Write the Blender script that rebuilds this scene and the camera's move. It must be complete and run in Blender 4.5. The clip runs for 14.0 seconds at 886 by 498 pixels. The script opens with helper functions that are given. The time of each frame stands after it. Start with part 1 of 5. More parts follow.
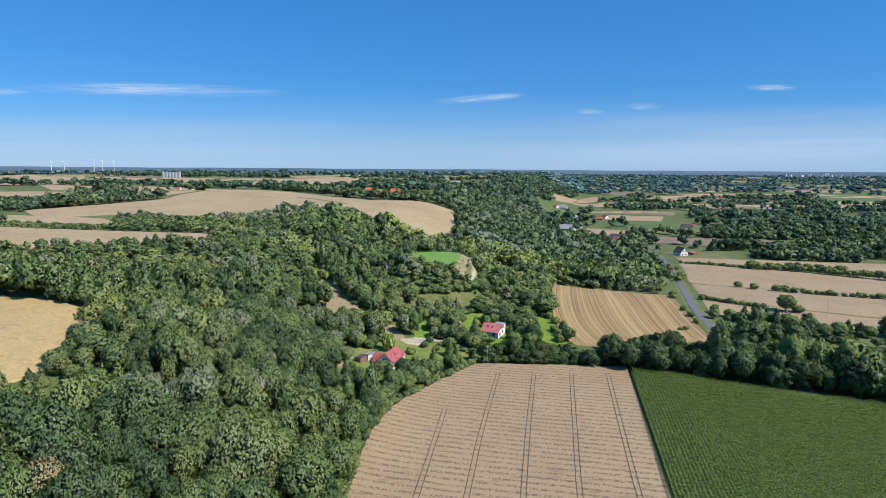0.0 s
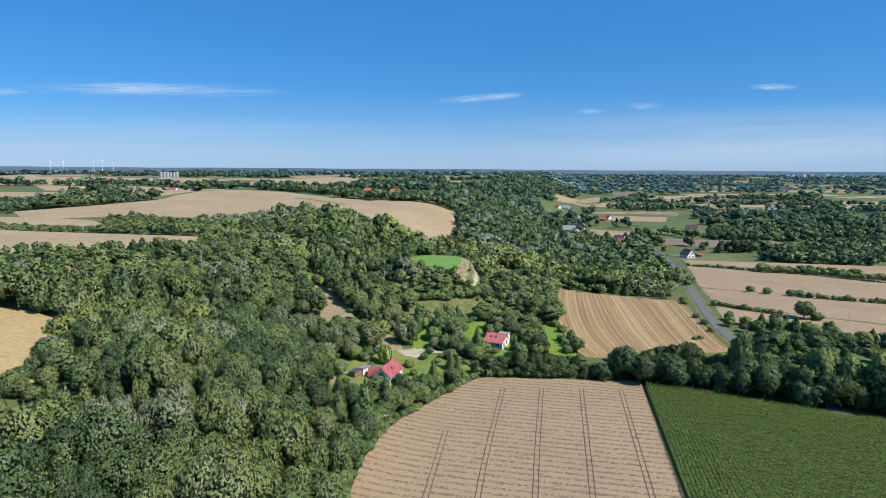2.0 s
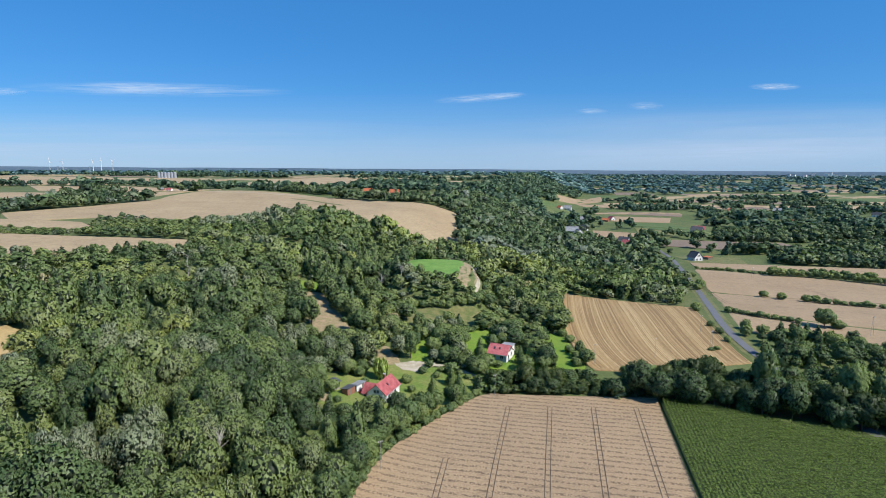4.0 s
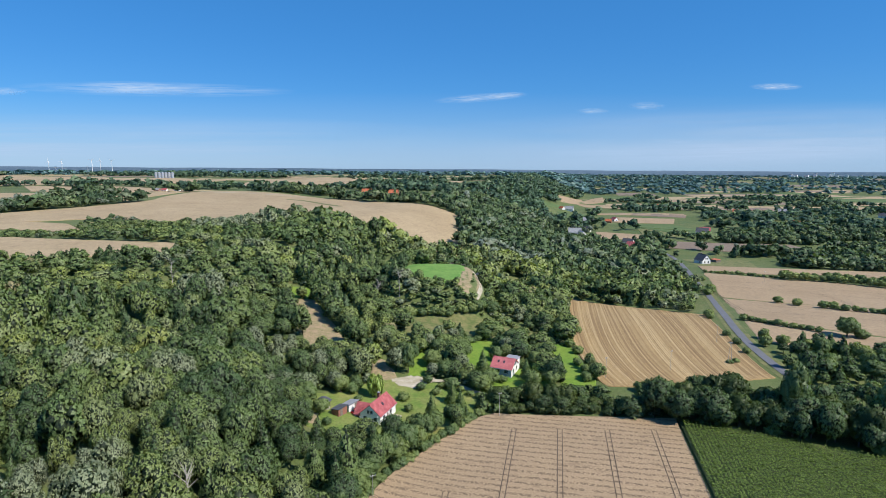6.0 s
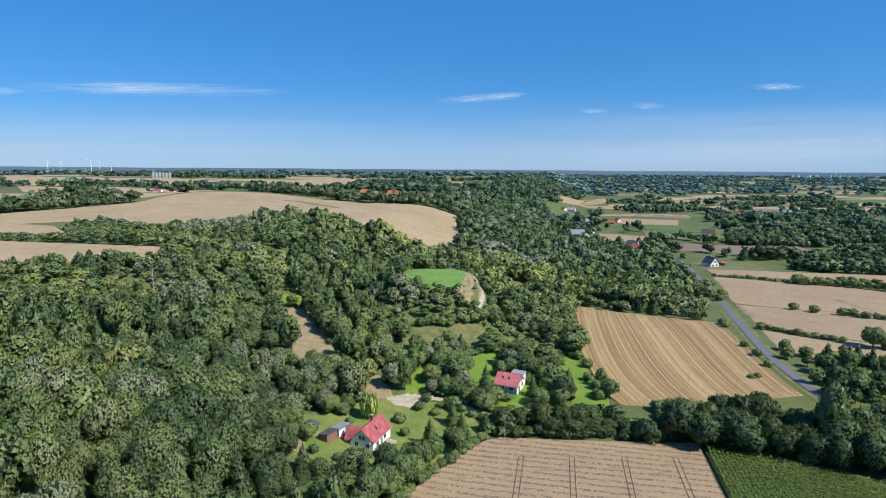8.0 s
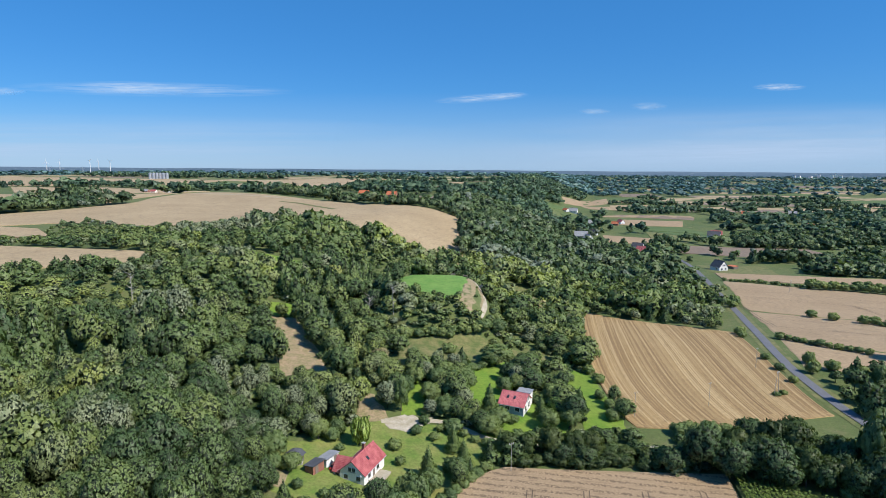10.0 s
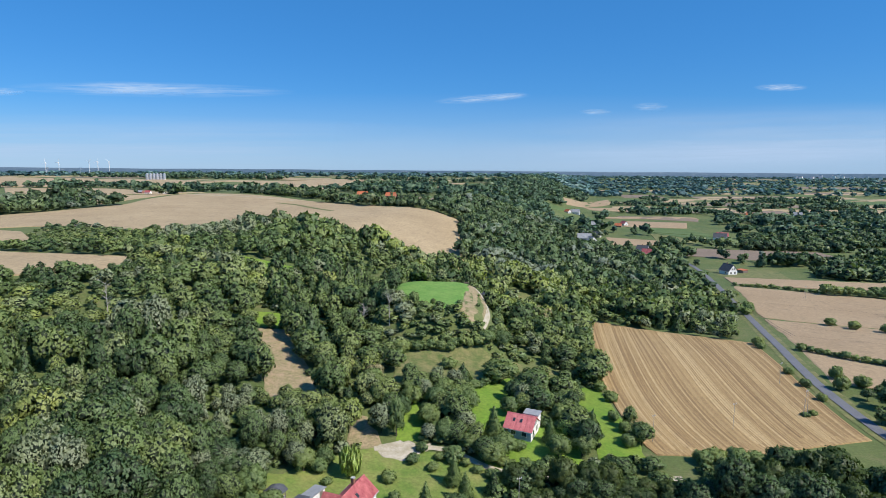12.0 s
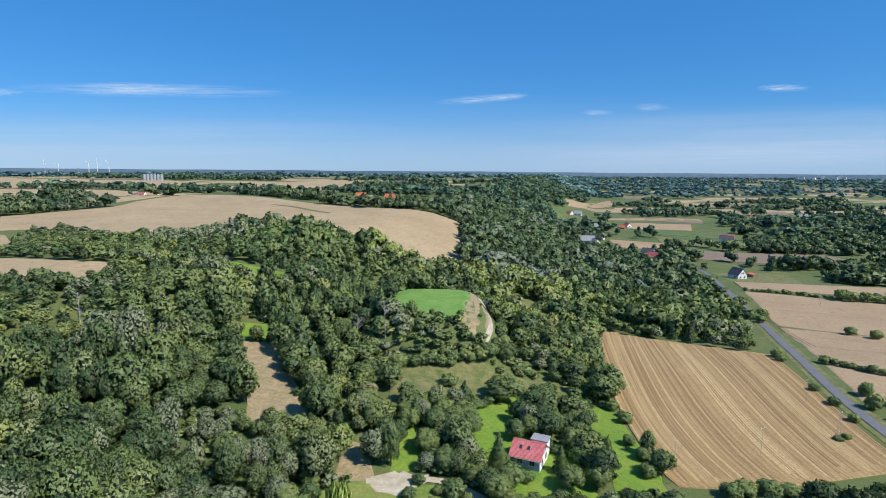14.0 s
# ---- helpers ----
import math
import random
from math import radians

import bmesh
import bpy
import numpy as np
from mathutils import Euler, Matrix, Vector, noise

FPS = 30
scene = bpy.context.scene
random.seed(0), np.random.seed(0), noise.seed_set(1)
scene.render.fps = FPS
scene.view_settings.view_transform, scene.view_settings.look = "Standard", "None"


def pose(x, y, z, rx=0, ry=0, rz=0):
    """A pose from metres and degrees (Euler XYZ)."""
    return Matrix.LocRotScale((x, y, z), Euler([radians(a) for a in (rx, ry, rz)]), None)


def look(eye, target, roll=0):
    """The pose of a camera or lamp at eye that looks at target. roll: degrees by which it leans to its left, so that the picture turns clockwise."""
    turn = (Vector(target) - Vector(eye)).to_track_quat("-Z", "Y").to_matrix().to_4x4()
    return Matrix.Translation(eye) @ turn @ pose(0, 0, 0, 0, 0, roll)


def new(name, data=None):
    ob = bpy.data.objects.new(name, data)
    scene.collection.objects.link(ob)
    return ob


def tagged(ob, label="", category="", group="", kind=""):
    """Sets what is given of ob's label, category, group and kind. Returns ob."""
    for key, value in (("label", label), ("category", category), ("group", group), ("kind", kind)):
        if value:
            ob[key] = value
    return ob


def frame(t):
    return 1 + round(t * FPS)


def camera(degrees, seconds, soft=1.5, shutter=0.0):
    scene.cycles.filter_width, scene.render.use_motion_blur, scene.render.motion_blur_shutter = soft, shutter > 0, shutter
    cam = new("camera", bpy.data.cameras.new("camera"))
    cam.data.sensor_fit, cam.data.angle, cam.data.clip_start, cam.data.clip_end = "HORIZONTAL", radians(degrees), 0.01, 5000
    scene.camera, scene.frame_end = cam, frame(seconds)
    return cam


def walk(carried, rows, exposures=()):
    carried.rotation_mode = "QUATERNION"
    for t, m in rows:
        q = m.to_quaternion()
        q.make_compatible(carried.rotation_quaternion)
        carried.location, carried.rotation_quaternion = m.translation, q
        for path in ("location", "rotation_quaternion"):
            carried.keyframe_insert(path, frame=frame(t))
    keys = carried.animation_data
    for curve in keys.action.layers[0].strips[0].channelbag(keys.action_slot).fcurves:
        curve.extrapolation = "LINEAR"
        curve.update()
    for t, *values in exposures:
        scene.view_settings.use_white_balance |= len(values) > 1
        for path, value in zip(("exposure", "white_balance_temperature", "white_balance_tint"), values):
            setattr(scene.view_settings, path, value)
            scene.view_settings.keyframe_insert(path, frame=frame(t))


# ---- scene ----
cam = camera(75.85, 14.0, 0.85)
PATH = [
    (0.0, (0.450, 0.772, 75.019), (-1.63, 198.66, 46.07), 0.28),
    (1.0, (0.381, 7.980, 75.062), (-1.81, 205.86, 46.09), 0.27),
    (2.0, (0.315, 15.241, 75.073), (-1.97, 213.12, 46.08), 0.26),
    (3.0, (0.253, 22.574, 75.055), (-2.11, 220.45, 46.05), 0.26),
    (4.0, (0.196, 29.988, 75.016), (-2.23, 227.86, 46.02), 0.26),
    (5.0, (0.143, 37.487, 74.961), (-2.35, 235.36, 45.98), 0.27),
    (6.0, (0.096, 45.066, 74.895), (-2.44, 242.94, 45.94), 0.28),
    (7.0, (0.055, 52.711, 74.825), (-2.53, 250.59, 45.92), 0.29),
    (8.0, (0.020, 60.404, 74.756), (-2.61, 258.29, 45.90), 0.30),
    (9.0, (-0.008, 68.115, 74.695), (-2.69, 266.01, 45.91), 0.31),
    (10.0, (-0.029, 75.809, 74.647), (-2.76, 273.72, 45.94), 0.32),
    (11.0, (-0.041, 83.443, 74.618), (-2.83, 281.37, 46.01), 0.33),
    (12.0, (-0.046, 90.964, 74.613), (-2.90, 288.90, 46.12), 0.33),
    (13.0, (-0.041, 98.315, 74.639), (-2.97, 296.27, 46.27), 0.33),
    (14.0, (-0.028, 105.429, 74.702), (-3.04, 303.40, 46.47), 0.33),
]
walk(cam, [(t, look(eye, target, roll)) for t, eye, target, roll in PATH], [(0.0, 0.11)])

# ---- light ----
SUN_AZIMUTH, SUN_HEIGHT = 117.0, 47.0  # degrees from the view's direction to the right, and above the skyline
world = bpy.data.worlds.new("sky")
scene.world = world
world.use_nodes = True
wn = world.node_tree.nodes
sky = wn.new("ShaderNodeTexSky")
sky.sky_type, sky.sun_disc = "NISHITA", False
sky.sun_elevation, sky.sun_rotation = radians(SUN_HEIGHT), radians(SUN_AZIMUTH)
sky.altitude, sky.air_density, sky.dust_density, sky.ozone_density = 800, 1.0, 0.0, 6.0
wn["Background"].inputs["Strength"].default_value = 0.102
cool = wn.new("ShaderNodeMix")  # a clear, cool summer blue
cool.data_type, cool.blend_type = "RGBA", "MULTIPLY"
cool.inputs[0].default_value, cool.inputs[7].default_value = 1.0, (0.72, 0.90, 1.09, 1)
deepen = wn.new("ShaderNodeHueSaturation")
deepen.inputs["Saturation"].default_value = 1.15
world.node_tree.links.new(sky.outputs[0], cool.inputs[6])
world.node_tree.links.new(cool.outputs[2], deepen.inputs["Color"])
even = wn.new("ShaderNodeMix")  # summer haze evens the blue
even.data_type = "RGBA"
even.inputs[0].default_value, even.inputs[7].default_value = 0.45, (0.66, 2.85, 6.9, 1)
world.node_tree.links.new(deepen.outputs[0], even.inputs[6])
world.node_tree.links.new(even.outputs[2], wn["Background"].inputs["Color"])
lamp = bpy.data.lights.new("sun", "SUN")
lamp.energy, lamp.angle, lamp.color = 5.0, radians(0.53), (1.0, 0.93, 0.84)
sun = new("sun", lamp)
az, el = radians(SUN_AZIMUTH), radians(SUN_HEIGHT)
sun.matrix_world = look((300 * math.sin(az) * math.cos(el), 300 * math.cos(az) * math.cos(el) + 200, 300 * math.sin(el)), (0, 200, 0))


# ---- materials ----
def nodes_of(name):
    m = bpy.data.materials.new(name)
    m.use_nodes = True
    return m, m.node_tree.nodes, m.node_tree.links, m.node_tree.nodes["Principled BSDF"]


def noise_node(n, l, scale, detail=4.0, rough=0.6, coord="Object", stretch=None):
    tc = n.new("ShaderNodeTexCoord")
    t = n.new("ShaderNodeTexNoise")
    t.inputs["Scale"].default_value, t.inputs["Detail"].default_value, t.inputs["Roughness"].default_value = scale, detail, rough
    out = tc.outputs[coord]
    if stretch:
        mp = n.new("ShaderNodeMapping")
        mp.inputs["Scale"].default_value = stretch[0]
        mp.inputs["Rotation"].default_value = (0, 0, radians(stretch[1]))
        l.new(out, mp.inputs["Vector"])
        out = mp.outputs[0]
    l.new(out, t.inputs["Vector"])
    return t.outputs["Fac"]


def ramp(n, l, fac, stops):
    r = n.new("ShaderNodeValToRGB")
    while len(r.color_ramp.elements) < len(stops):
        r.color_ramp.elements.new(0.5)
    for e, (p, c) in zip(r.color_ramp.elements, stops):
        e.position, e.color = p, (*c, 1)
    l.new(fac, r.inputs[0])
    return r.outputs[0]


def mix(n, l, fac, a, b, how="MIX"):
    m = n.new("ShaderNodeMix")
    m.data_type, m.blend_type = "RGBA", how
    for socket, v in ((m.inputs[0], fac), (m.inputs[6], a), (m.inputs[7], b)):
        if isinstance(v, bpy.types.NodeSocket):
            l.new(v, socket)
        else:
            socket.default_value = v if isinstance(v, (int, float)) else (*v, 1)
    return m.outputs[2]


def relief(n, l, p, fac, strength, distance):
    b = n.new("ShaderNodeBump")
    b.inputs["Strength"].default_value, b.inputs["Distance"].default_value = strength, distance
    l.new(fac, b.inputs["Height"])
    l.new(b.outputs[0], p.inputs["Normal"])


def plain(name, a, b, scale=1.0, rough=0.8, metal=0.0, fine=12.0, bump=0.2, depth=0.02, stretch=None):
    """A surface of two tones at two scales with a fine relief."""
    m, n, l, p = nodes_of(name)
    wide = noise_node(n, l, scale, 3, 0.6, "Object", stretch)
    grain = noise_node(n, l, fine, 5, 0.7)
    c = ramp(n, l, wide, [(0.3, a), (0.7, b)])
    g = ramp(n, l, grain, [(0.28, (0.68, 0.68, 0.68)), (0.72, (1.24, 1.24, 1.24))])
    l.new(mix(n, l, 1.0, c, g, "MULTIPLY"), p.inputs["Base Color"])
    p.inputs["Roughness"].default_value, p.inputs["Metallic"].default_value = rough, metal
    relief(n, l, p, grain, bump, depth)
    return m


# the first stop colours trunks, and crown hearts as painted inner shade
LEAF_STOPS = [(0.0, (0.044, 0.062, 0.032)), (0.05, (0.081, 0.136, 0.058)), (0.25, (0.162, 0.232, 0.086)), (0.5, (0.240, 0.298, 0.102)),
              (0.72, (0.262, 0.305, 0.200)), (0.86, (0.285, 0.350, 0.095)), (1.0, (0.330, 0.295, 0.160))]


def leaf_material(name, per_thing, shift=(1.0, 1.0, 1.0)):
    m, n, l, p = nodes_of(name)
    n.remove(p)
    if per_thing:
        part_of = n.new("ShaderNodeMath")
        part_of.operation = "MULTIPLY_ADD"
        part_of.inputs[1].default_value, part_of.inputs[2].default_value = 0.38, 0.10
        l.new(n.new("ShaderNodeObjectInfo").outputs["Random"], part_of.inputs[0])
        fac = part_of.outputs[0]
    else:
        at = n.new("ShaderNodeAttribute")
        at.attribute_name = "tint"
        fac = at.outputs["Fac"]
    c = ramp(n, l, fac, LEAF_STOPS)
    isl = n.new("ShaderNodeNewGeometry").outputs["Random Per Island"]
    v = ramp(n, l, isl, [(0.0, tuple(0.88 * s for s in shift)), (1.0, tuple(1.12 * s for s in shift))])
    c = mix(n, l, 1.0, c, v, "MULTIPLY")
    geo, twig = n.new("ShaderNodeNewGeometry"), n.new("ShaderNodeTexNoise")  # twigs and single leaves within a spray
    twig.inputs["Scale"].default_value, twig.inputs["Detail"].default_value, twig.inputs["Roughness"].default_value = 4.2, 4.0, 0.75
    l.new(geo.outputs["Position"], twig.inputs["Vector"])
    c = mix(n, l, 1.0, c, ramp(n, l, twig.outputs["Fac"], [(0.36, (0.66, 0.67, 0.66)), (0.64, (1.40, 1.38, 1.33))]), "MULTIPLY")
    lump = n.new("ShaderNodeBump")
    lump.inputs["Strength"].default_value, lump.inputs["Distance"].default_value = 0.6, 0.30
    l.new(twig.outputs["Fac"], lump.inputs["Height"])
    d, t, g = n.new("ShaderNodeBsdfDiffuse"), n.new("ShaderNodeBsdfTranslucent"), n.new("ShaderNodeBsdfGlossy")
    l.new(c, d.inputs[0])
    l.new(mix(n, l, 1.0, c, (1.1, 1.2, 0.6), "MULTIPLY"), t.inputs[0])
    g.inputs["Roughness"].default_value = 0.5
    l.new(lump.outputs[0], d.inputs["Normal"])
    a, b = n.new("ShaderNodeMixShader"), n.new("ShaderNodeMixShader")
    a.inputs[0].default_value, b.inputs[0].default_value = 0.24, 0.025
    l.new(d.outputs[0], a.inputs[1]), l.new(t.outputs[0], a.inputs[2])
    l.new(a.outputs[0], b.inputs[1]), l.new(g.outputs[0], b.inputs[2])
    l.new(b.outputs[0], n["Material Output"].inputs[0])
    return m


def ground_material():
    m, n, l, p = nodes_of("meadow ground")
    wide, mid, fine = noise_node(n, l, 0.02, 4), noise_node(n, l, 0.12, 5, 0.7), noise_node(n, l, 1.6, 5, 0.75)
    c = ramp(n, l, wide, [(0.35, (0.070, 0.112, 0.028)), (0.6, (0.115, 0.145, 0.042))])
    c = mix(n, l, ramp(n, l, mid, [(0.52, (0, 0, 0)), (0.74, (0.7, 0.7, 0.7))]), c, (0.20, 0.175, 0.085))
    c = mix(n, l, 1.0, c, ramp(n, l, fine, [(0.25, (0.6, 0.6, 0.6)), (0.75, (1.35, 1.35, 1.3))]), "MULTIPLY")
    l.new(c, p.inputs["Base Color"])
    p.inputs["Roughness"].default_value = 0.95
    relief(n, l, p, fine, 0.6, 0.3)
    return m


def crop_material(name, a, b, dark, stripe=0.0, across=0.0, turn=0.0, fine=2.0):
    """A ripe crop or stubble: broad tone, marks along the drills (stripe, counted over the patch) and broken marks across them."""
    m, n, l, p = nodes_of(name)
    wide, grain = noise_node(n, l, 0.025, 4, 0.65), noise_node(n, l, fine, 6, 0.8)
    c = ramp(n, l, wide, [(0.3, a), (0.68, b)])
    if across:
        br = noise_node(n, l, 1.0, 3, 0.6, "Object", ((0.16, across, 1), turn))
        c = mix(n, l, ramp(n, l, br, [(0.56, (0, 0, 0)), (0.68, (0.35, 0.35, 0.35))]), c, dark)
        if across > 0.5:  # broken dark dashes in rows, where the crop has lain down
            tc, mp, wv = n.new("ShaderNodeTexCoord"), n.new("ShaderNodeMapping"), n.new("ShaderNodeTexWave")
            mp.inputs["Rotation"].default_value = (0, 0, radians(turn))
            wv.bands_direction = "Y"
            wv.inputs["Scale"].default_value, wv.inputs["Distortion"].default_value = 0.125, 1.0
            wv.inputs["Detail"].default_value, wv.inputs["Detail Scale"].default_value = 2.0, 2.0
            l.new(tc.outputs["Object"], mp.inputs["Vector"]), l.new(mp.outputs[0], wv.inputs["Vector"])
            dash = noise_node(n, l, 1.0, 2, 0.6, "Object", ((2.3, 1.5, 1), turn))
            f = mix(n, l, 1.0, ramp(n, l, wv.outputs["Fac"], [(0.52, (0.08, 0.08, 0.08)), (0.86, (1, 1, 1))]), ramp(n, l, dash, [(0.44, (0, 0, 0)), (0.56, (0.85, 0.85, 0.85))]), "MULTIPLY")
            c = mix(n, l, f, c, dark)
    if stripe:
        uv = n.new("ShaderNodeTexCoord").outputs["UV"]
        mp = n.new("ShaderNodeMapping")
        mp.inputs["Scale"].default_value = (stripe, 1.2, 1)
        l.new(uv, mp.inputs["Vector"])
        t = n.new("ShaderNodeTexNoise")
        t.inputs["Scale"].default_value, t.inputs["Detail"].default_value = 1.0, 2.5
        l.new(mp.outputs[0], t.inputs["Vector"])
        c = mix(n, l, ramp(n, l, t.outputs["Fac"], [(0.40, (0.7, 0.7, 0.7)), (0.56, (0, 0, 0))]), c, dark)
        t2 = n.new("ShaderNodeTexNoise")
        mp2 = n.new("ShaderNodeMapping")
        mp2.inputs["Scale"].default_value = (stripe * 1.9, 2.5, 1)
        l.new(uv, mp2.inputs["Vector"]), l.new(mp2.outputs[0], t2.inputs["Vector"])
        c = mix(n, l, ramp(n, l, t2.outputs["Fac"], [(0.55, (0, 0, 0)), (0.66, (0.6, 0.6, 0.6))]), c, tuple(min(1, v * 1.25) for v in b))
    c = mix(n, l, 1.0, c, ramp(n, l, grain, [(0.28, (0.66, 0.66, 0.66)), (0.72, (1.28, 1.28, 1.28))]), "MULTIPLY")
    l.new(c, p.inputs["Base Color"])
    p.inputs["Roughness"].default_value = 0.9
    relief(n, l, p, grain, 0.5, 0.15)
    return m


LEAF = leaf_material("tree leaves", True)
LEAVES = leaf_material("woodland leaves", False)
DARK_LEAF = leaf_material("dark lime leaves", True, (0.40, 0.44, 0.38))
PALE_LEAF = leaf_material("pale willow leaves", True, (2.3, 2.2, 1.7))
# bluish shifts paint the haze of distance into the leaf colours
SCARP_LEAVES = leaf_material("scarp leaves tinted for haze", False, (0.78, 0.82, 1.04))
MID_LEAVES = leaf_material("valley leaves tinted for haze", False, (0.78, 0.88, 1.45))
FAR_LEAVES = leaf_material("far leaves tinted for haze", False, (0.80, 1.05, 2.9))
BARK = plain("bark", (0.10, 0.075, 0.05), (0.20, 0.16, 0.12), 1.5, 0.95, 0, 9, 0.6, 0.05)
GROUND = ground_material()
WHEAT = crop_material("ripe wheat", (0.345, 0.245, 0.143), (0.400, 0.285, 0.165), (0.135, 0.092, 0.055), 0, 0.7, 11, 2.2)
WHEAT_FAR = crop_material("ripe wheat uplands", (0.350, 0.258, 0.142), (0.430, 0.325, 0.185), (0.22, 0.16, 0.09), 0, 0.08, 20, 0.6)
VALLEY = crop_material("ripe wheat of the valley", (0.325, 0.230, 0.130), (0.385, 0.278, 0.162), (0.21, 0.16, 0.095), 0, 0.12, 25, 0.7)
GOLD = crop_material("golden barley", (0.42, 0.305, 0.13), (0.48, 0.355, 0.16), (0.28, 0.18, 0.085), 0, 0.3, 60, 0.8)
STUBBLE = crop_material("cut stubble", (0.345, 0.228, 0.096), (0.435, 0.302, 0.138), (0.225, 0.138, 0.056), 58, 0, 0, 1.3)
BROWN = crop_material("brown harvested field", (0.20, 0.15, 0.105), (0.235, 0.178, 0.128), (0.14, 0.12, 0.085), 0, 0.1, 10, 0.5)
TRACK = plain("trodden wheat", (0.07, 0.05, 0.032), (0.18, 0.13, 0.085), 0.55, 0.95, 0, 2.5)
DRY = plain("dry mown grass", (0.38, 0.275, 0.175), (0.225, 0.205, 0.092), 0.42, 0.95, 0, 1.5, 0.5, 0.15)
ROUGH = plain("rough summer meadow", (0.085, 0.126, 0.030), (0.225, 0.202, 0.080), 0.3, 0.95, 0, 1.3, 0.6, 0.2)
LAWN = plain("lush lawn", (0.115, 0.225, 0.018), (0.195, 0.275, 0.036), 0.12, 0.95, 0, 1.2, 0.5, 0.15)
BEET = plain("dark green root crop", (0.070, 0.120, 0.030), (0.110, 0.160, 0.046), 0.05, 0.95, 0, 0.8, 0.5, 0.15)
LAWN_WORN = plain("sun-worn lawn", (0.110, 0.190, 0.026), (0.235, 0.240, 0.070), 0.16, 0.95, 0, 1.2, 0.5, 0.15)
GREEN = plain("bright pasture", (0.115, 0.25, 0.040), (0.18, 0.31, 0.062), 0.14, 0.95, 0, 1.0, 0.4, 0.12)
# soil under the maize, coloured dark as if in its shade
SHADY = plain("shaded weedy soil", (0.05, 0.08, 0.022), (0.075, 0.10, 0.032), 0.5, 0.95)
ASPHALT = plain("asphalt", (0.13, 0.135, 0.15), (0.16, 0.165, 0.18), 0.3, 0.85, 0, 4, 0.2, 0.01)
GRAVEL = plain("pale sandy gravel", (0.34, 0.30, 0.20), (0.52, 0.46, 0.37), 0.5, 0.95, 0, 5, 0.4, 0.03)
RENDER_WHITE = plain("white render", (0.80, 0.79, 0.76), (0.87, 0.86, 0.84), 0.5, 0.85, 0, 20, 0.1, 0.01)
TILE_RED = plain("red roof tile", (0.30, 0.055, 0.062), (0.54, 0.165, 0.155), 0.8, 0.6, 0, 14, 0.3, 0.02)
TILE_PINK = plain("faded pinkish roof tile", (0.52, 0.135, 0.14), (0.64, 0.21, 0.20), 0.7, 0.65, 0, 14, 0.3, 0.02)
TILE_ORANGE = plain("orange roof tile", (0.50, 0.14, 0.06), (0.56, 0.18, 0.08), 0.4, 0.7)
ROOF_DARK = plain("dark roofing felt", (0.06, 0.065, 0.075), (0.10, 0.105, 0.115), 0.7, 0.8)
ROOF_GREY = plain("grey sheet roof", (0.25, 0.26, 0.27), (0.33, 0.34, 0.35), 0.7, 0.7)
BRICK = plain("red brick", (0.27, 0.115, 0.08), (0.34, 0.15, 0.105), 2.0, 0.9)
GLASS_DARK = plain("window pane", (0.03, 0.04, 0.05), (0.05, 0.06, 0.07), 0.4, 0.1, 0, 4, 0.02, 0.005)
CONCRETE = plain("concrete", (0.36, 0.35, 0.33), (0.44, 0.43, 0.40), 0.6, 0.9)
STEEL = plain("galvanised steel", (0.55, 0.57, 0.60), (0.66, 0.68, 0.70), 0.5, 0.45, 0.6)
WHITE = plain("white paint", (0.76, 0.77, 0.78), (0.82, 0.82, 0.82), 0.3, 0.5)
WOOD_GREY = plain("weathered wood", (0.17, 0.14, 0.11), (0.26, 0.22, 0.18), 2.0, 0.9)
BLUE_GREY = plain("blue-grey wall tone", (0.22, 0.30, 0.42), (0.28, 0.36, 0.47), 0.6, 0.85)


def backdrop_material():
    """Hazy distant woods and hills, far past the ground that is built, with haze painted into a glowing colour."""
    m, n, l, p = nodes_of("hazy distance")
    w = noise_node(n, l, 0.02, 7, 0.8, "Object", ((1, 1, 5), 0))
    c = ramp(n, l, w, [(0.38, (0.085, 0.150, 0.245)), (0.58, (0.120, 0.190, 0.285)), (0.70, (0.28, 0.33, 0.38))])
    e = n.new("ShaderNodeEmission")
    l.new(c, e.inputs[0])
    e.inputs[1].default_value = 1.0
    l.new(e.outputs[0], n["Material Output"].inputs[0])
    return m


def cloud_material(name, density, grain, tone):
    m, n, l, p = nodes_of(name)
    tc = n.new("ShaderNodeTexCoord")
    gr = n.new("ShaderNodeTexGradient")
    gr.gradient_type = "SPHERICAL"
    l.new(tc.outputs["Object"], gr.inputs["Vector"])
    w = noise_node(n, l, grain, 6, 0.65, "Object", ((1, 1, 1.6), 0))
    fall = ramp(n, l, gr.outputs["Fac"], [(0.0, (0, 0, 0)), (0.7, (1, 1, 1))])
    a = mix(n, l, 1.0, fall, ramp(n, l, w, [(0.36, (0, 0, 0)), (0.72, (density,) * 3)]), "MULTIPLY")
    e, t, s = n.new("ShaderNodeEmission"), n.new("ShaderNodeBsdfTransparent"), n.new("ShaderNodeMixShader")
    e.inputs[0].default_value = (*tone, 1)
    l.new(a, s.inputs[0]), l.new(t.outputs[0], s.inputs[1]), l.new(e.outputs[0], s.inputs[2])
    l.new(s.outputs[0], n["Material Output"].inputs[0])
    return m


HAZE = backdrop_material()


# ---- mesh helpers ----
def link_mesh(name, bm, material, smooth=False):
    me = bpy.data.meshes.new(name)
    bm.to_mesh(me)
    bm.free()
    me.materials.append(material)
    if not smooth:
        me.shade_flat()
    return me


def part(name, bm, material, parent, label=""):
    ob = new(name, link_mesh(name, bm, material))
    ob.parent = parent
    return tagged(ob, label)


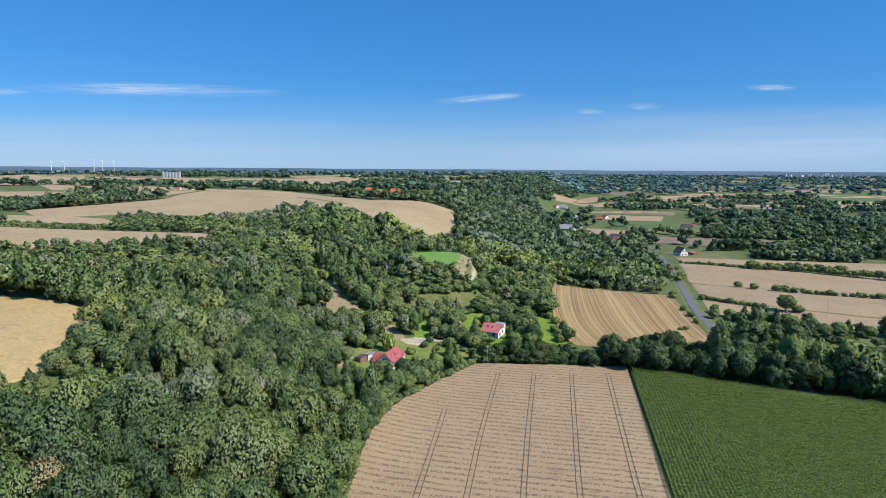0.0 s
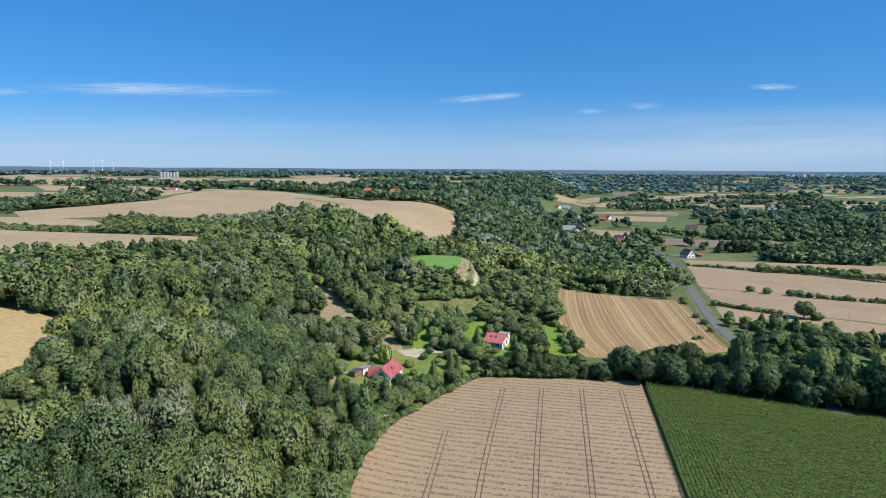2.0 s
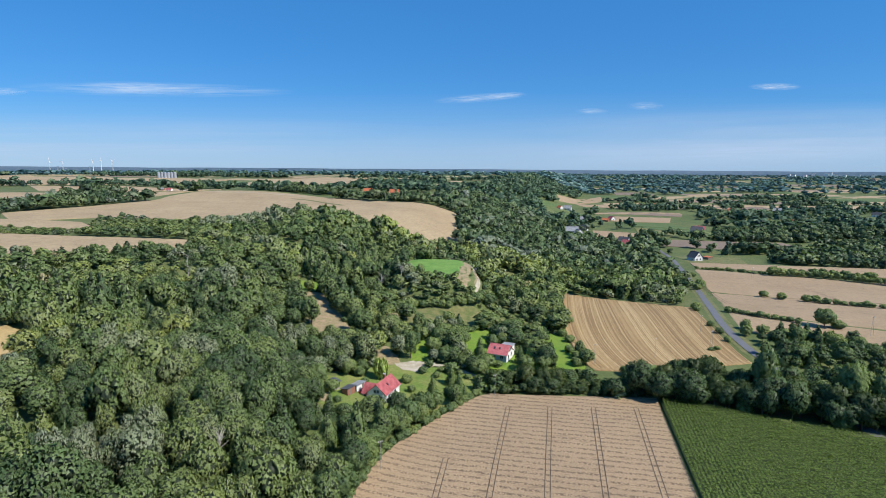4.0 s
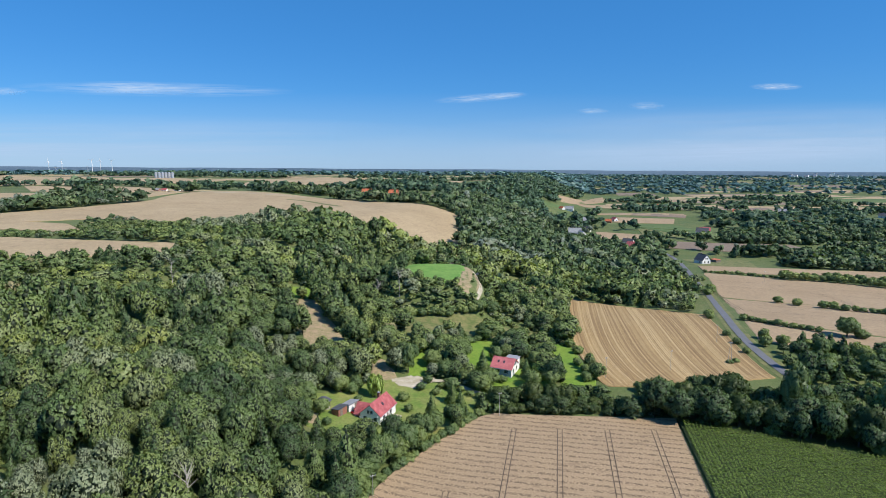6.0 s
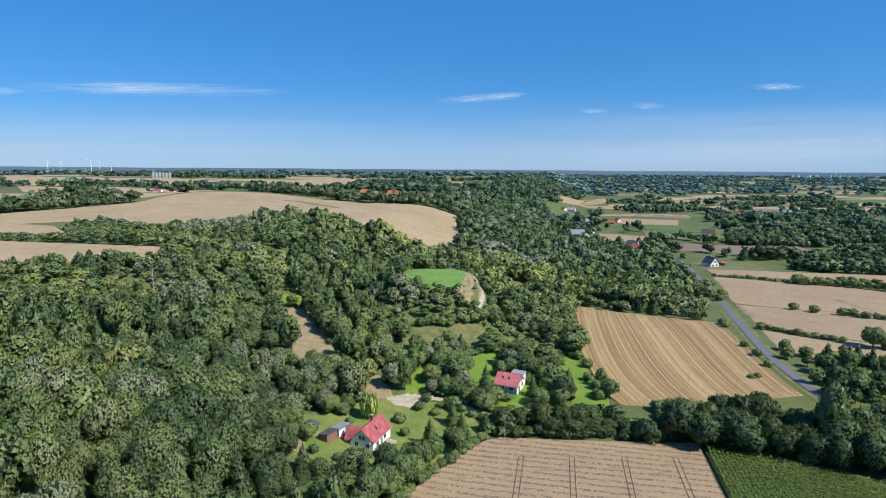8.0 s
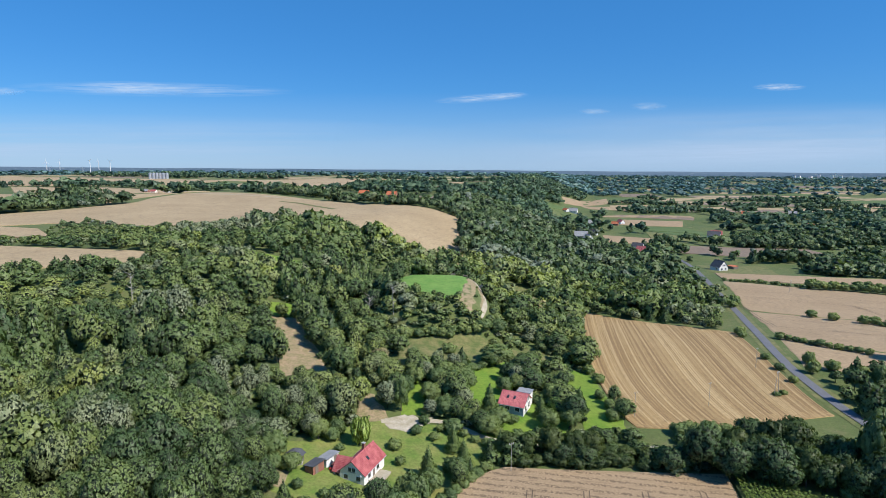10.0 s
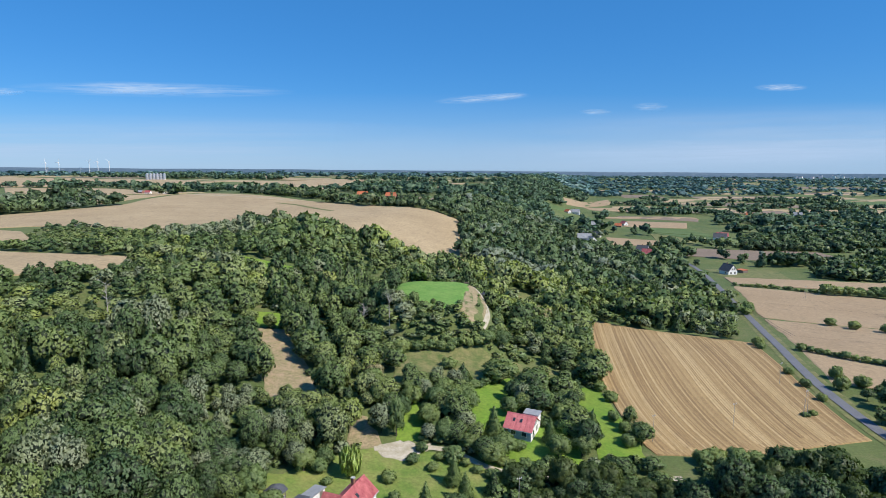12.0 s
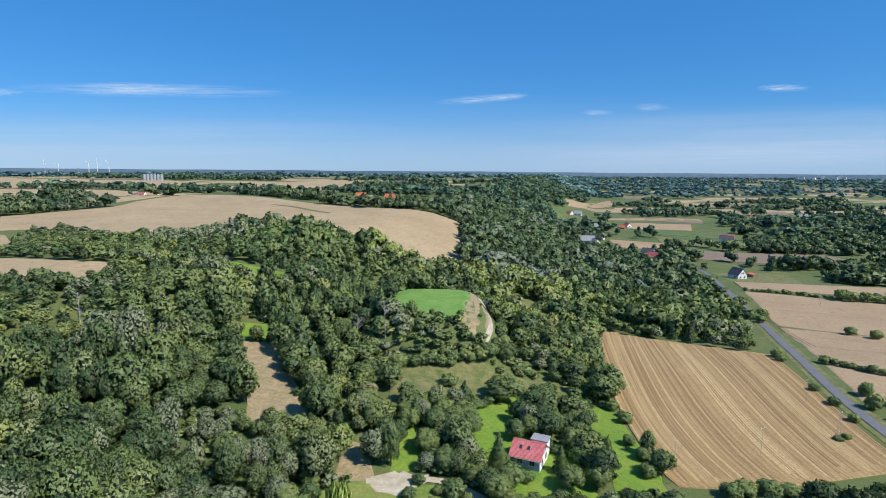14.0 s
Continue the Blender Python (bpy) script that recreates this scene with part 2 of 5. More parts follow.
def thing(name, at, turn, label, category, group="", size=1.0):
    ob = new(name)
    ob.matrix_basis = pose(*at, 0, 0, turn) @ Matrix.Diagonal((size, size, size, 1))
    return tagged(ob, label, category, group)


def box(sx, sy, sz, x=0, y=0, z=0, bevel=0.0, bm=None):
    """A box of that size whose base's middle is at (x, y, z)."""
    bm = bm or bmesh.new()
    made = bmesh.ops.create_cube(bm, size=1, matrix=Matrix.Translation((x, y, z + sz / 2)) @ Matrix.Diagonal((sx, sy, sz, 1)))
    if bevel:
        edges = list({e for v in made["verts"] for e in v.link_edges})
        bmesh.ops.bevel(bm, geom=edges, offset=bevel, segments=1, affect="EDGES")
    return bm


def rod(r0, r1, a, b, sides=6, bm=None):
    """A tapered rod from a to b."""
    bm = bm or bmesh.new()
    a, b = Vector(a), Vector(b)
    m = Matrix.Translation((a + b) / 2) @ (b - a).to_track_quat("Z", "Y").to_matrix().to_4x4()
    bmesh.ops.create_cone(bm, cap_ends=True, segments=sides, radius1=r0, radius2=r1, depth=(b - a).length, matrix=m)
    return bm


def prism(profile, length, axis_y=0.0):
    """A profile of (x, z) points drawn out along y, about axis_y."""
    bm = bmesh.new()
    a = [bm.verts.new((x, axis_y - length / 2, z)) for x, z in profile]
    b = [bm.verts.new((x, axis_y + length / 2, z)) for x, z in profile]
    bm.faces.new(a), bm.faces.new(b[::-1])
    for i in range(len(a)):
        j = (i + 1) % len(a)
        bm.faces.new((a[i], b[i], b[j], a[j]))
    bmesh.ops.recalc_face_normals(bm, faces=bm.faces)
    return bm


def quads_mesh(name, verts, quads, material, tint=None, normals=None):
    """A mesh of three- or four-cornered faces from arrays, with a tint and a normal for each point where given."""
    me = bpy.data.meshes.new(name)
    verts, quads = np.ascontiguousarray(verts, np.float32), np.ascontiguousarray(quads, np.int32)
    me.vertices.add(len(verts))
    me.vertices.foreach_set("co", verts.ravel())
    me.loops.add(quads.size)
    me.loops.foreach_set("vertex_index", quads.ravel())
    me.polygons.add(len(quads))
    me.polygons.foreach_set("loop_start", np.arange(0, quads.size, quads.shape[1], dtype=np.int32))
    if tint is not None:
        me.attributes.new("tint", "FLOAT", "POINT").data.foreach_set("value", np.ascontiguousarray(tint, np.float32))
    if normals is not None:  # leaves shade with their crown's round
        me.attributes.new("custom_normal", "FLOAT_VECTOR", "POINT").data.foreach_set("vector", np.ascontiguousarray(normals, np.float32).ravel())
    me.update(calc_edges=True)
    me.materials.append(material)
    return me


def grid_quads(nu, nv):
    i = np.arange((nu - 1) * (nv - 1))
    a = i // (nv - 1) * nv + i % (nv - 1)
    return np.stack([a, a + nv, a + nv + 1, a + 1], 1)


# ---- the land ----
def ss(a, b, v):
    """Smooth step from 0 at a to 1 at b."""
    t = np.clip((np.asarray(v, float) - a) / (b - a), 0, 1)
    return t * t * (3 - 2 * t)


def bump(x, y, cx, cy, rx, ry, sharp=1.0):
    """A round rise of height 1 about (cx, cy); a higher sharp makes its top flatter."""
    d = ((np.asarray(x, float) - cx) / rx) ** 2 + ((np.asarray(y, float) - cy) / ry) ** 2
    return np.exp(-d ** sharp)


def height(x, y):
    """The lie of the land: a valley floor, a plateau beside it, and the wooded scarp between them."""
    x, y = np.asarray(x, float), np.asarray(y, float)
    valley = 0.8 - 7 * ss(290, 410, y) - 6 * ss(390, 640, y)
    plateau = 25 + 7 * ss(180, 340, y) + 5 * ss(420, 800, y) + 6 * ss(900, 1500, y)
    edge = np.interp(y, [0, 100, 160, 210, 280, 350, 450, 630, 900, 1500, 3000, 5000], [-90, -76, -69, -75, -66, -42, 5, 55, 105, 270, 640, 1100])
    wide = np.interp(y, [0, 130, 210, 280, 450, 630, 900, 3000], [62, 62, 85, 125, 120, 100, 80, 90])
    z = valley + (plateau - valley) * ss(-1, 1, (edge - x) / wide)
    knoll = np.exp(-(((x + 7) / 25) ** 4 + ((y - 325) / 36) ** 4) ** 1.6)  # a mound with a flat, gently tilted top
    z = z + np.maximum(20.9 + 0.045 * (y - 300) - z, 0) * knoll + 3.5 * bump(x, y, 2, 318, 34, 36, 2) * (1 - knoll)
    z = z + 3.0 * bump(x, y, -8, 262, 30, 28) + 1.2 * bump(x, y, -40, 165, 30, 30) + 1.5 * bump(x, y, 20, 236, 26, 20)
    z = z + 3.0 * bump(x, y, -330, 830, 140, 90)
    # beyond two kilometres the land climbs slowly to the skyline
    d = np.hypot(x, y)
    rim = 4.0 - 6.0 * np.clip(x / 3500, -1, 1)
    far = ss(1700, 4900, d)
    z = z * (1 - far) + rim * far
    roll = 1.2 * np.sin(x / 61 + 1.3) * np.sin(y / 83 + 0.4) + 0.5 * np.sin(x / 23 + y / 31)
    return z + roll * ss(420, 700, y)


def spaced(stops):
    """Coordinates from runs of (start, end, step)."""
    return np.unique(np.concatenate([np.arange(a, b + 1e-6, s) for a, b, s in stops]))


gx = spaced([(-4500, -1500, 150), (-1500, -420, 40), (-420, -90, 6), (-90, 60, 3), (60, 300, 6), (300, 900, 25), (900, 1500, 50), (1500, 4500, 150)])
gy = spaced([(-900, -60, 60), (-60, 228, 6), (228, 366, 3), (366, 560, 6), (560, 1000, 16), (1000, 2000, 50), (2000, 4760, 120)])
X, Y = np.meshgrid(gx, gy, indexing="ij")
ground = new("ground", quads_mesh("ground", np.stack([X, Y, height(X, Y)], -1).reshape(-1, 3), grid_quads(len(gx), len(gy)), GROUND))
tagged(ground, "rolling grassland of a river valley and its plateau", "ground", kind="structure")


def along(points, n):
    """n points at even steps along a smooth line through the given ones."""
    p = np.asarray(points, float)
    if len(p) > 2:  # round the corners once
        q = [p[0]]
        for a, b, c in zip(p[:-2], p[1:-1], p[2:]):
            q += [a * 0.2 + b * 0.8, b * 0.8 + c * 0.2]
        p = np.array(q + [p[-1]])
    s = np.concatenate([[0], np.cumsum(np.hypot(*np.diff(p, axis=0).T))])
    t = np.linspace(0, s[-1], n)
    return np.stack([np.interp(t, s, p[:, k]) for k in (0, 1)], 1)


OPEN = []  # outlines where no tree stands


def inside(poly, x, y):
    x, y, hit = np.asarray(x, float), np.asarray(y, float), np.zeros(np.shape(x), bool)
    for (ax, ay), (bx, by) in zip(poly, np.roll(poly, -1, axis=0)):
        cross = ((ay > y) != (by > y)) & (x < (bx - ax) * (y - ay) / (by - ay + 1e-12) + ax)
        hit ^= cross
    return hit


def patch(name, material, south, north, step, lift, label, category="field", keep_open=True, kind="structure", bow=None):
    """A field laid over the land between its two long sides, with an edge down to the ground. u runs along the sides, v from south to north."""
    a, b = np.asarray(south, float), np.asarray(north, float)
    size = lambda p: np.hypot(*np.diff(p, axis=0).T).sum()
    nu = max(3, int(max(size(a), size(b)) / step))
    nv = max(3, int(max(np.hypot(*(a[0] - b[0])), np.hypot(*(a[-1] - b[-1])), np.hypot(*(a.mean(0) - b.mean(0)))) / step))
    a, b = along(a, nu), along(b, nu)
    if lift < 0.22:  # ragged grass edges
        er = np.random.default_rng(int(abs(a[0, 0]) * 7 + abs(a[0, 1])))
        a, b = a + er.normal(0, 0.45, a.shape), b + er.normal(0, 0.45, b.shape)
    v = np.linspace(0, 1, nv)[None, :, None]
    P = a[:, None] * (1 - v) + b[:, None] * v
    if bow:
        P[..., 0] += bow(*np.meshgrid(np.linspace(0, 1, nu), np.linspace(0, 1, nv), indexing="ij"))
    if lift < 0.22:
        P[0, 1:-1] += er.normal(0, 0.5, P[0, 1:-1].shape)
        P[-1, 1:-1] += er.normal(0, 0.5, P[-1, 1:-1].shape)
    Z = height(P[..., 0], P[..., 1]) + lift
    top = np.dstack([P, Z]).reshape(-1, 3)
    q = grid_quads(nu, nv)
    idx = np.arange(nu * nv).reshape(nu, nv)
    ring = np.concatenate([idx[:, 0], idx[-1, 1:], idx[-2::-1, -1], idx[0, -2:0:-1]])
    out = top[ring][:, :2] - top[:, :2].mean(0)
    out *= (5.0 if lift < 0.22 else 1.5) * lift / np.hypot(*out.T)[:, None]
    low = np.concatenate([top[ring], np.c_[top[ring][:, :2] + out, top[ring][:, 2] - lift - (0.1 if lift < 0.22 else 0.25)]])  # slopes down into the land
    e, k = len(top) + np.arange(len(ring)), len(top) + len(ring) + np.arange(len(ring))
    side = np.stack([e, k, np.roll(k, -1), np.roll(e, -1)], 1)
    me = quads_mesh(name, np.concatenate([top, low]), np.concatenate([q, side]), material)
    uv = np.zeros((len(top) + len(low), 2))
    uv[:len(top), 0] = np.repeat(np.linspace(0, 1, nu), nv)
    uv[:len(top), 1] = np.tile(np.linspace(0, 1, nv), nu)
    uv[len(top):] = np.concatenate([uv[ring], uv[ring]])
    layer = me.uv_layers.new(name="UVMap")
    loops = np.empty(len(me.loops), np.int32)
    me.loops.foreach_get("vertex_index", loops)
    layer.data.foreach_set("uv", uv[loops].astype(np.float32).ravel())
    ob = tagged(new(name, me), label, category, kind=kind)
    if keep_open:
        OPEN.append(np.concatenate([P[:, 0], P[-1, 1:], P[-2::-1, -1], P[0, -2:0:-1]]))
    return ob


def ribbon(name, material, line, width, lift, label, category, step=3.0, parent=None, keep_open=True):
    """A strip of that width along a line on the land."""
    p = np.asarray(line, float)
    n = max(3, int(np.hypot(*np.diff(p, axis=0).T).sum() / step))
    c = along(p, n)
    d = np.gradient(c, axis=0)
    d /= np.hypot(*d.T)[:, None]
    s = np.stack([d[:, 1], -d[:, 0]], 1) * width / 2
    rows = np.stack([c - s, c, c + s], 1)
    top = np.dstack([rows, height(rows[..., 0], rows[..., 1]) + lift]).reshape(-1, 3)
    me = quads_mesh(name, top, grid_quads(n, 3), material)
    ob = new(name, me)
    if keep_open:
        w = s * (1 + 3.0 / width)
        OPEN.append(np.concatenate([c - w, (c + w)[::-1]]))
    if parent:
        ob.parent = parent
        return ob
    return tagged(ob, label, category, kind="structure")


# fields: two long sides each, west to east
wheat = patch("wheat_field", WHEAT, [(-30, -40), (0, -40), (20, -40)], [(-24, 62), (-22, 142), (-16, 166), (-4, 187), (10, 207), (24, 206), (67, 205)], 4, 0.6, "ripe pinkish-tan wheat field with dark wheel tracks")
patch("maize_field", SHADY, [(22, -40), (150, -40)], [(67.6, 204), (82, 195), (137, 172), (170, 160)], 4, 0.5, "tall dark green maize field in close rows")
patch("barley_field", GOLD, [(-240, 20), (-125, 20)], [(-240, 207), (-150, 206), (-121, 193), (-104, 150)], 6, 0.5, "golden ripe barley field at the wood's edge")
STUB_SOUTH, STUB_NORTH = [(53.7, 230), (75, 230), (95, 235), (116, 240)], [(71, 386), (95, 362), (133, 335)]


def swing(u, v):
    """How far the drills of the stubble swing west of the straight line between their ends."""
    return np.interp(u, [0, 0.25, 0.55, 1], [-6.2, -7.2, -3.5, -2.0]) * np.sin(math.pi * np.asarray(v, float) ** 0.65)


stubble = patch("stubble_field", STUBBLE, STUB_SOUTH, STUB_NORTH, 4, 0.25, "freshly cut straw stubble with curving swath lines", bow=swing)
patch("upland_field", WHEAT_FAR, [(-330, 452), (-308, 463), (-284, 481), (-242, 481), (-200, 448), (-120, 475), (-60, 446), (8, 440)], [(-385, 512), (-347, 572), (-341, 606), (-318, 644), (-334, 708), (-343, 822), (-227, 785), (-120, 690), (8, 610)], 12, 0.5, "broad tan wheat field on the plateau")
patch("upland_field", WHEAT_FAR, [(-400, 440), (-262, 404), (-226, 394)], [(-400, 478), (-303, 456), (-274, 447)], 10, 0.5, "narrow tan wheat field between hedges")
patch("upland_field", WHEAT_FAR, [(-330, 285), (-200, 296), (-140, 325)], [(-380, 400), (-231, 365), (-146, 352)], 10, 0.5, "tan wheat field behind the wood")
patch("upland_field", WHEAT_FAR, [(-600, 520), (-420, 560), (-385, 650)], [(-800, 800), (-520, 765), (-440, 728)], 20, 0.5, "tan wheat field beyond a belt of trees")
patch("upland_field", WHEAT_FAR, [(-1150, 1000), (-740, 1012), (-497, 1140)], [(-1400, 1420), (-674, 1439), (-545, 1290)], 40, 0.5, "wide tan wheat field before the silos")
patch("valley_field", VALLEY, [(172, 396), (207, 374), (300, 335)], [(203, 492), (247, 464), (360, 400)], 8, 0.18, "tan wheat field beside the road")
patch("valley_field", VALLEY, [(149, 327), (187, 294), (240, 270)], [(170, 392), (207, 371), (300, 332)], 8, 0.18, "pale tan wheat field between hedges")
patch("valley_field", VALLEY, [(134, 283), (172, 266), (220, 245)], [(148, 323), (187, 290), (240, 266)], 8, 0.18, "narrow tan wheat strip below a hedge")
patch("valley_field", VALLEY, [(206, 500), (262, 480), (360, 440)], [(214, 532), (262, 522), (400, 490)], 10, 0.45, "narrow tan wheat strip behind a hedge")
patch("valley_field", BROWN, [(238, 662), (301, 625), (380, 600)], [(250, 717), (298, 708), (380, 680)], 12, 0.45, "brown harvested field behind the white house")

patch("upland_field", WHEAT_FAR, [(-560, 800), (-430, 770), (-330, 850)], [(-720, 1000), (-560, 985), (-440, 930)], 25, 0.5, "tan wheat field round the farm")
patch("upland_field", BROWN, [(-75, 745), (25, 740)], [(-60, 820), (2, 790)], 14, 0.5, "brownish stubble field behind a tree belt")
patch("upland_field", WHEAT_FAR, [(-385, 1055), (-303, 1010), (-190, 1000)], [(-415, 1352), (-323, 1440), (-190, 1380)], 25, 0.5, "tan wheat strip on the plateau")
patch("upland_field", WHEAT_FAR, [(-20, 1050), (70, 990)], [(-30, 1120), (60, 1060)], 25, 0.5, "tan wheat strip above the scarp")
patch("valley_field", VALLEY, [(180, 735), (240, 722)], [(194, 800), (254, 776)], 14, 0.45, "pale wheat plot by the village")
patch("valley_field", VALLEY, [(257, 940), (345, 925)], [(284, 1026), (380, 1012)], 20, 0.45, "pale wheat strip on the valley floor")
patch("valley_field", BEET, [(262, 860), (350, 830)], [(258, 930), (342, 915)], 20, 0.45, "green beet strip on the valley floor")
patch("valley_field", ROUGH, [(245, 761), (292, 763)], [(262, 838), (318, 818)], 14, 0.3, "yellowish green pasture by the village")
patch("valley_field", BROWN, [(299, 1091), (404, 1026)], [(302, 1130), (424, 1073)], 20, 0.45, "brown harvested strip on the valley floor")
patch("valley_field", VALLEY, [(293, 1269), (372, 1227)], [(284, 1331), (417, 1346)], 25, 0.45, "pale wheat strip far down the valley")
patch("valley_field", BEET, [(296, 792), (334, 744)], [(270, 850), (345, 822)], 20, 0.45, "green pasture by the village")
patch("valley_field", VALLEY, [(268, 1085), (420, 1060)], [(280, 1120), (430, 1100)], 25, 0.45, "narrow pale stubble strip on the valley floor")
patch("valley_field", BEET, [(195, 985), (236, 983)], [(190, 1070), (252, 1082)], 20, 0.45, "green meadow below the scarp")
patch("valley_field", VALLEY, [(235, 1260), (385, 1470)], [(253, 1385), (426, 1650)], 40, 0.45, "tan wheat field far down the valley")
patch("valley_field", BEET, [(152, 1055), (208, 1135)], [(158, 1110), (238, 1218)], 20, 0.45, "green meadow at the foot of the scarp")
patch("upland_field", WHEAT_FAR, [(-402, 668), (-346, 652)], [(-388, 770), (-352, 815)], 14, 0.45, "tan wheat strip below the farm")
patch("valley_field", BEET, [(110, 690), (140, 700)], [(106, 730), (149, 745)], 12, 0.45, "small green meadow at the scarp's foot")
fr = np.random.default_rng(12)
for i in range(120):  # strips of the far valley floor and plateau
    fy = 1150 + 3300 * fr.uniform() ** 1.4
    fx = fr.uniform(-0.8, 0.82) * fy
    if abs(fx - np.interp(fy, [900, 1500, 3000, 5000], [105, 270, 640, 1100])) < 110:
        continue
    w, d, kind = fr.uniform(70, 260) * (1 + fy / 4000), fr.uniform(30, 90) * (1 + fy / 2500), fr.uniform()
    patch("distant_field", WHEAT_FAR if kind < (0.5 if fx > 0 else 0.75) else BROWN if kind < 0.8 else BEET, [(fx - w / 2, fy), (fx + w / 2, fy - w * 0.06)],
          [(fx - w / 2 + 20, fy + d), (fx + w / 2 + 10, fy + d)], 60, 0.5, "distant strip of farmland")

ribbon("grass_strip", ROUGH, [(-185, 690), (-159, 672), (-131, 632), (-108, 604)], 6, 0.6, "narrow grass strip across the upland wheat", "grass strip", keep_open=False)
ribbon("field_track", GRAVEL, [(-335, 806), (-290, 778), (-230, 755), (-170, 716)], 3.0, 0.6, "pale field track along the upland wheat", "track", keep_open=False)
ROAD = [(118, 130), (121.5, 240), (123.8, 261), (127, 281), (132.7, 304), (145, 341), (163, 394), (174, 437), (188, 484), (208, 555), (219.6, 604), (227, 670), (244, 737), (256, 788)]
road = ribbon("road", ASPHALT, ROAD, 3.6, 0.3, "narrow grey asphalt country road", "road")
ribbon("verge", ROUGH, ROAD[:9], 8, 0.12, "dry grass verge along the country road", "verge", keep_open=False)
ribbon("knoll_path", GRAVEL, [(9.5, 349), (12.5, 338), (14.9, 330), (15.3, 318), (14.7, 309), (13.2, 300.5), (11.8, 296.5)], 1.7, 0.22, "pale sandy footpath up the knoll", "path")
ribbon("farm_track", GRAVEL, [(-19, 225), (-7, 228), (1, 227), (9, 221), (14, 219), (30, 216), (46, 217), (56, 219)], 1.9, 0.22, "pale gravel farm track between hedges", "track")
patch("knoll_pasture", GREEN, [(-22.3, 313), (-8, 306.5), (3.5, 305)], [(-25, 340), (-17, 351), (0, 354.5), (8, 347)], 2.5, 0.2, "bright green mown pasture on the knoll's flat top", "pasture")
patch("knoll_bank", DRY, [(5, 299), (3.9, 305), (6.4, 327), (8.4, 347)], [(10, 295.5), (13, 300), (14.3, 312), (14.6, 325), (12, 337), (9.2, 348)], 1.6, 0.12, "dry yellow grass bank of the knoll", "grass bank")
patch("clearing", DRY, [(-51, 242), (-37, 246)], [(-72, 288), (-61, 292)], 4, 0.15, "dry mown clearing in the wood", "clearing")
patch("meadow", ROUGH, [(-18, 258), (-4, 264), (10, 269), (36, 286)], [(-20, 280), (-7, 285), (10, 288), (38, 292)], 4, 0.15, "rough yellow-green meadow below the knoll", "meadow")
patch("meadow", LAWN, [(2, 234), (8, 238), (14, 246)], [(6, 262), (14, 270), (26, 282)], 3, 0.15, "lush green grass slope behind the house", "meadow")
patch("meadow", LAWN, [(-14, 230), (-6, 232)], [(-15, 250), (-8, 248)], 3, 0.15, "green grass beside the gravel yard", "meadow")
patch("meadow", LAWN, [(38, 226), (49, 228)], [(39, 280), (50, 272)], 4, 0.15, "lush green grass strip beside the stubble", "meadow")
patch("lawn", LAWN_WORN, [(-46, 191), (-33, 186), (-20, 184), (-11, 185), (10, 208)], [(-42, 207), (-33, 216), (-18, 227), (4, 225), (12, 216)], 3, 0.15, "sunlit green lawn round the red-roofed house", "lawn")
patch("lawn", LAWN, [(9, 222), (22, 221), (34, 225)], [(10, 247), (22, 249), (34, 247)], 3, 0.15, "green garden lawn round the pink-roofed house", "lawn")
patch("glade", LAWN, [(-75, 291), (-60, 293)], [(-78, 302), (-63, 307)], 4, 0.15, "sunlit grassy glade in the wood", "glade")
patch("glade", LAWN, [(-105, 350), (-70, 350)], [(-110, 378), (-75, 372)], 4, 0.15, "sunlit grassy glade in the wood", "glade")
patch("glade", ROUGH, [(33, 374), (43, 378)], [(34, 424), (48, 420)], 4, 0.15, "dry grassy opening on the slope behind the knoll", "glade")
patch("glade", ROUGH, [(19.5, 310), (25, 312)], [(21, 344), (27, 341)], 3, 0.15, "dry grassy opening beside the footpath", "glade")
patch("sandy_bank", DRY, [(-26, 225), (-18, 227)], [(-28, 240), (-22, 238)], 3, 0.2, "bare dry bank at the wood's edge", "bank")
patch("gravel_yard", GRAVEL, [(-17, 222.5), (-12, 221), (-6, 226.5)], [(-18, 227), (-11, 229.5), (-5, 229)], 1.2, 0.2, "pale gravel turning place on the track", "yard")
patch("bare_soil", DRY, [(-44, 191), (-36, 189)], [(-42, 196.5), (-36.5, 196)], 2, 0.24, "worn dry patch on the lawn", "bare patch")
patch("garden", ROUGH, [(216, 536), (262, 524)], [(222, 585), (280, 580)], 8, 0.2, "green garden round the white house", "lawn")


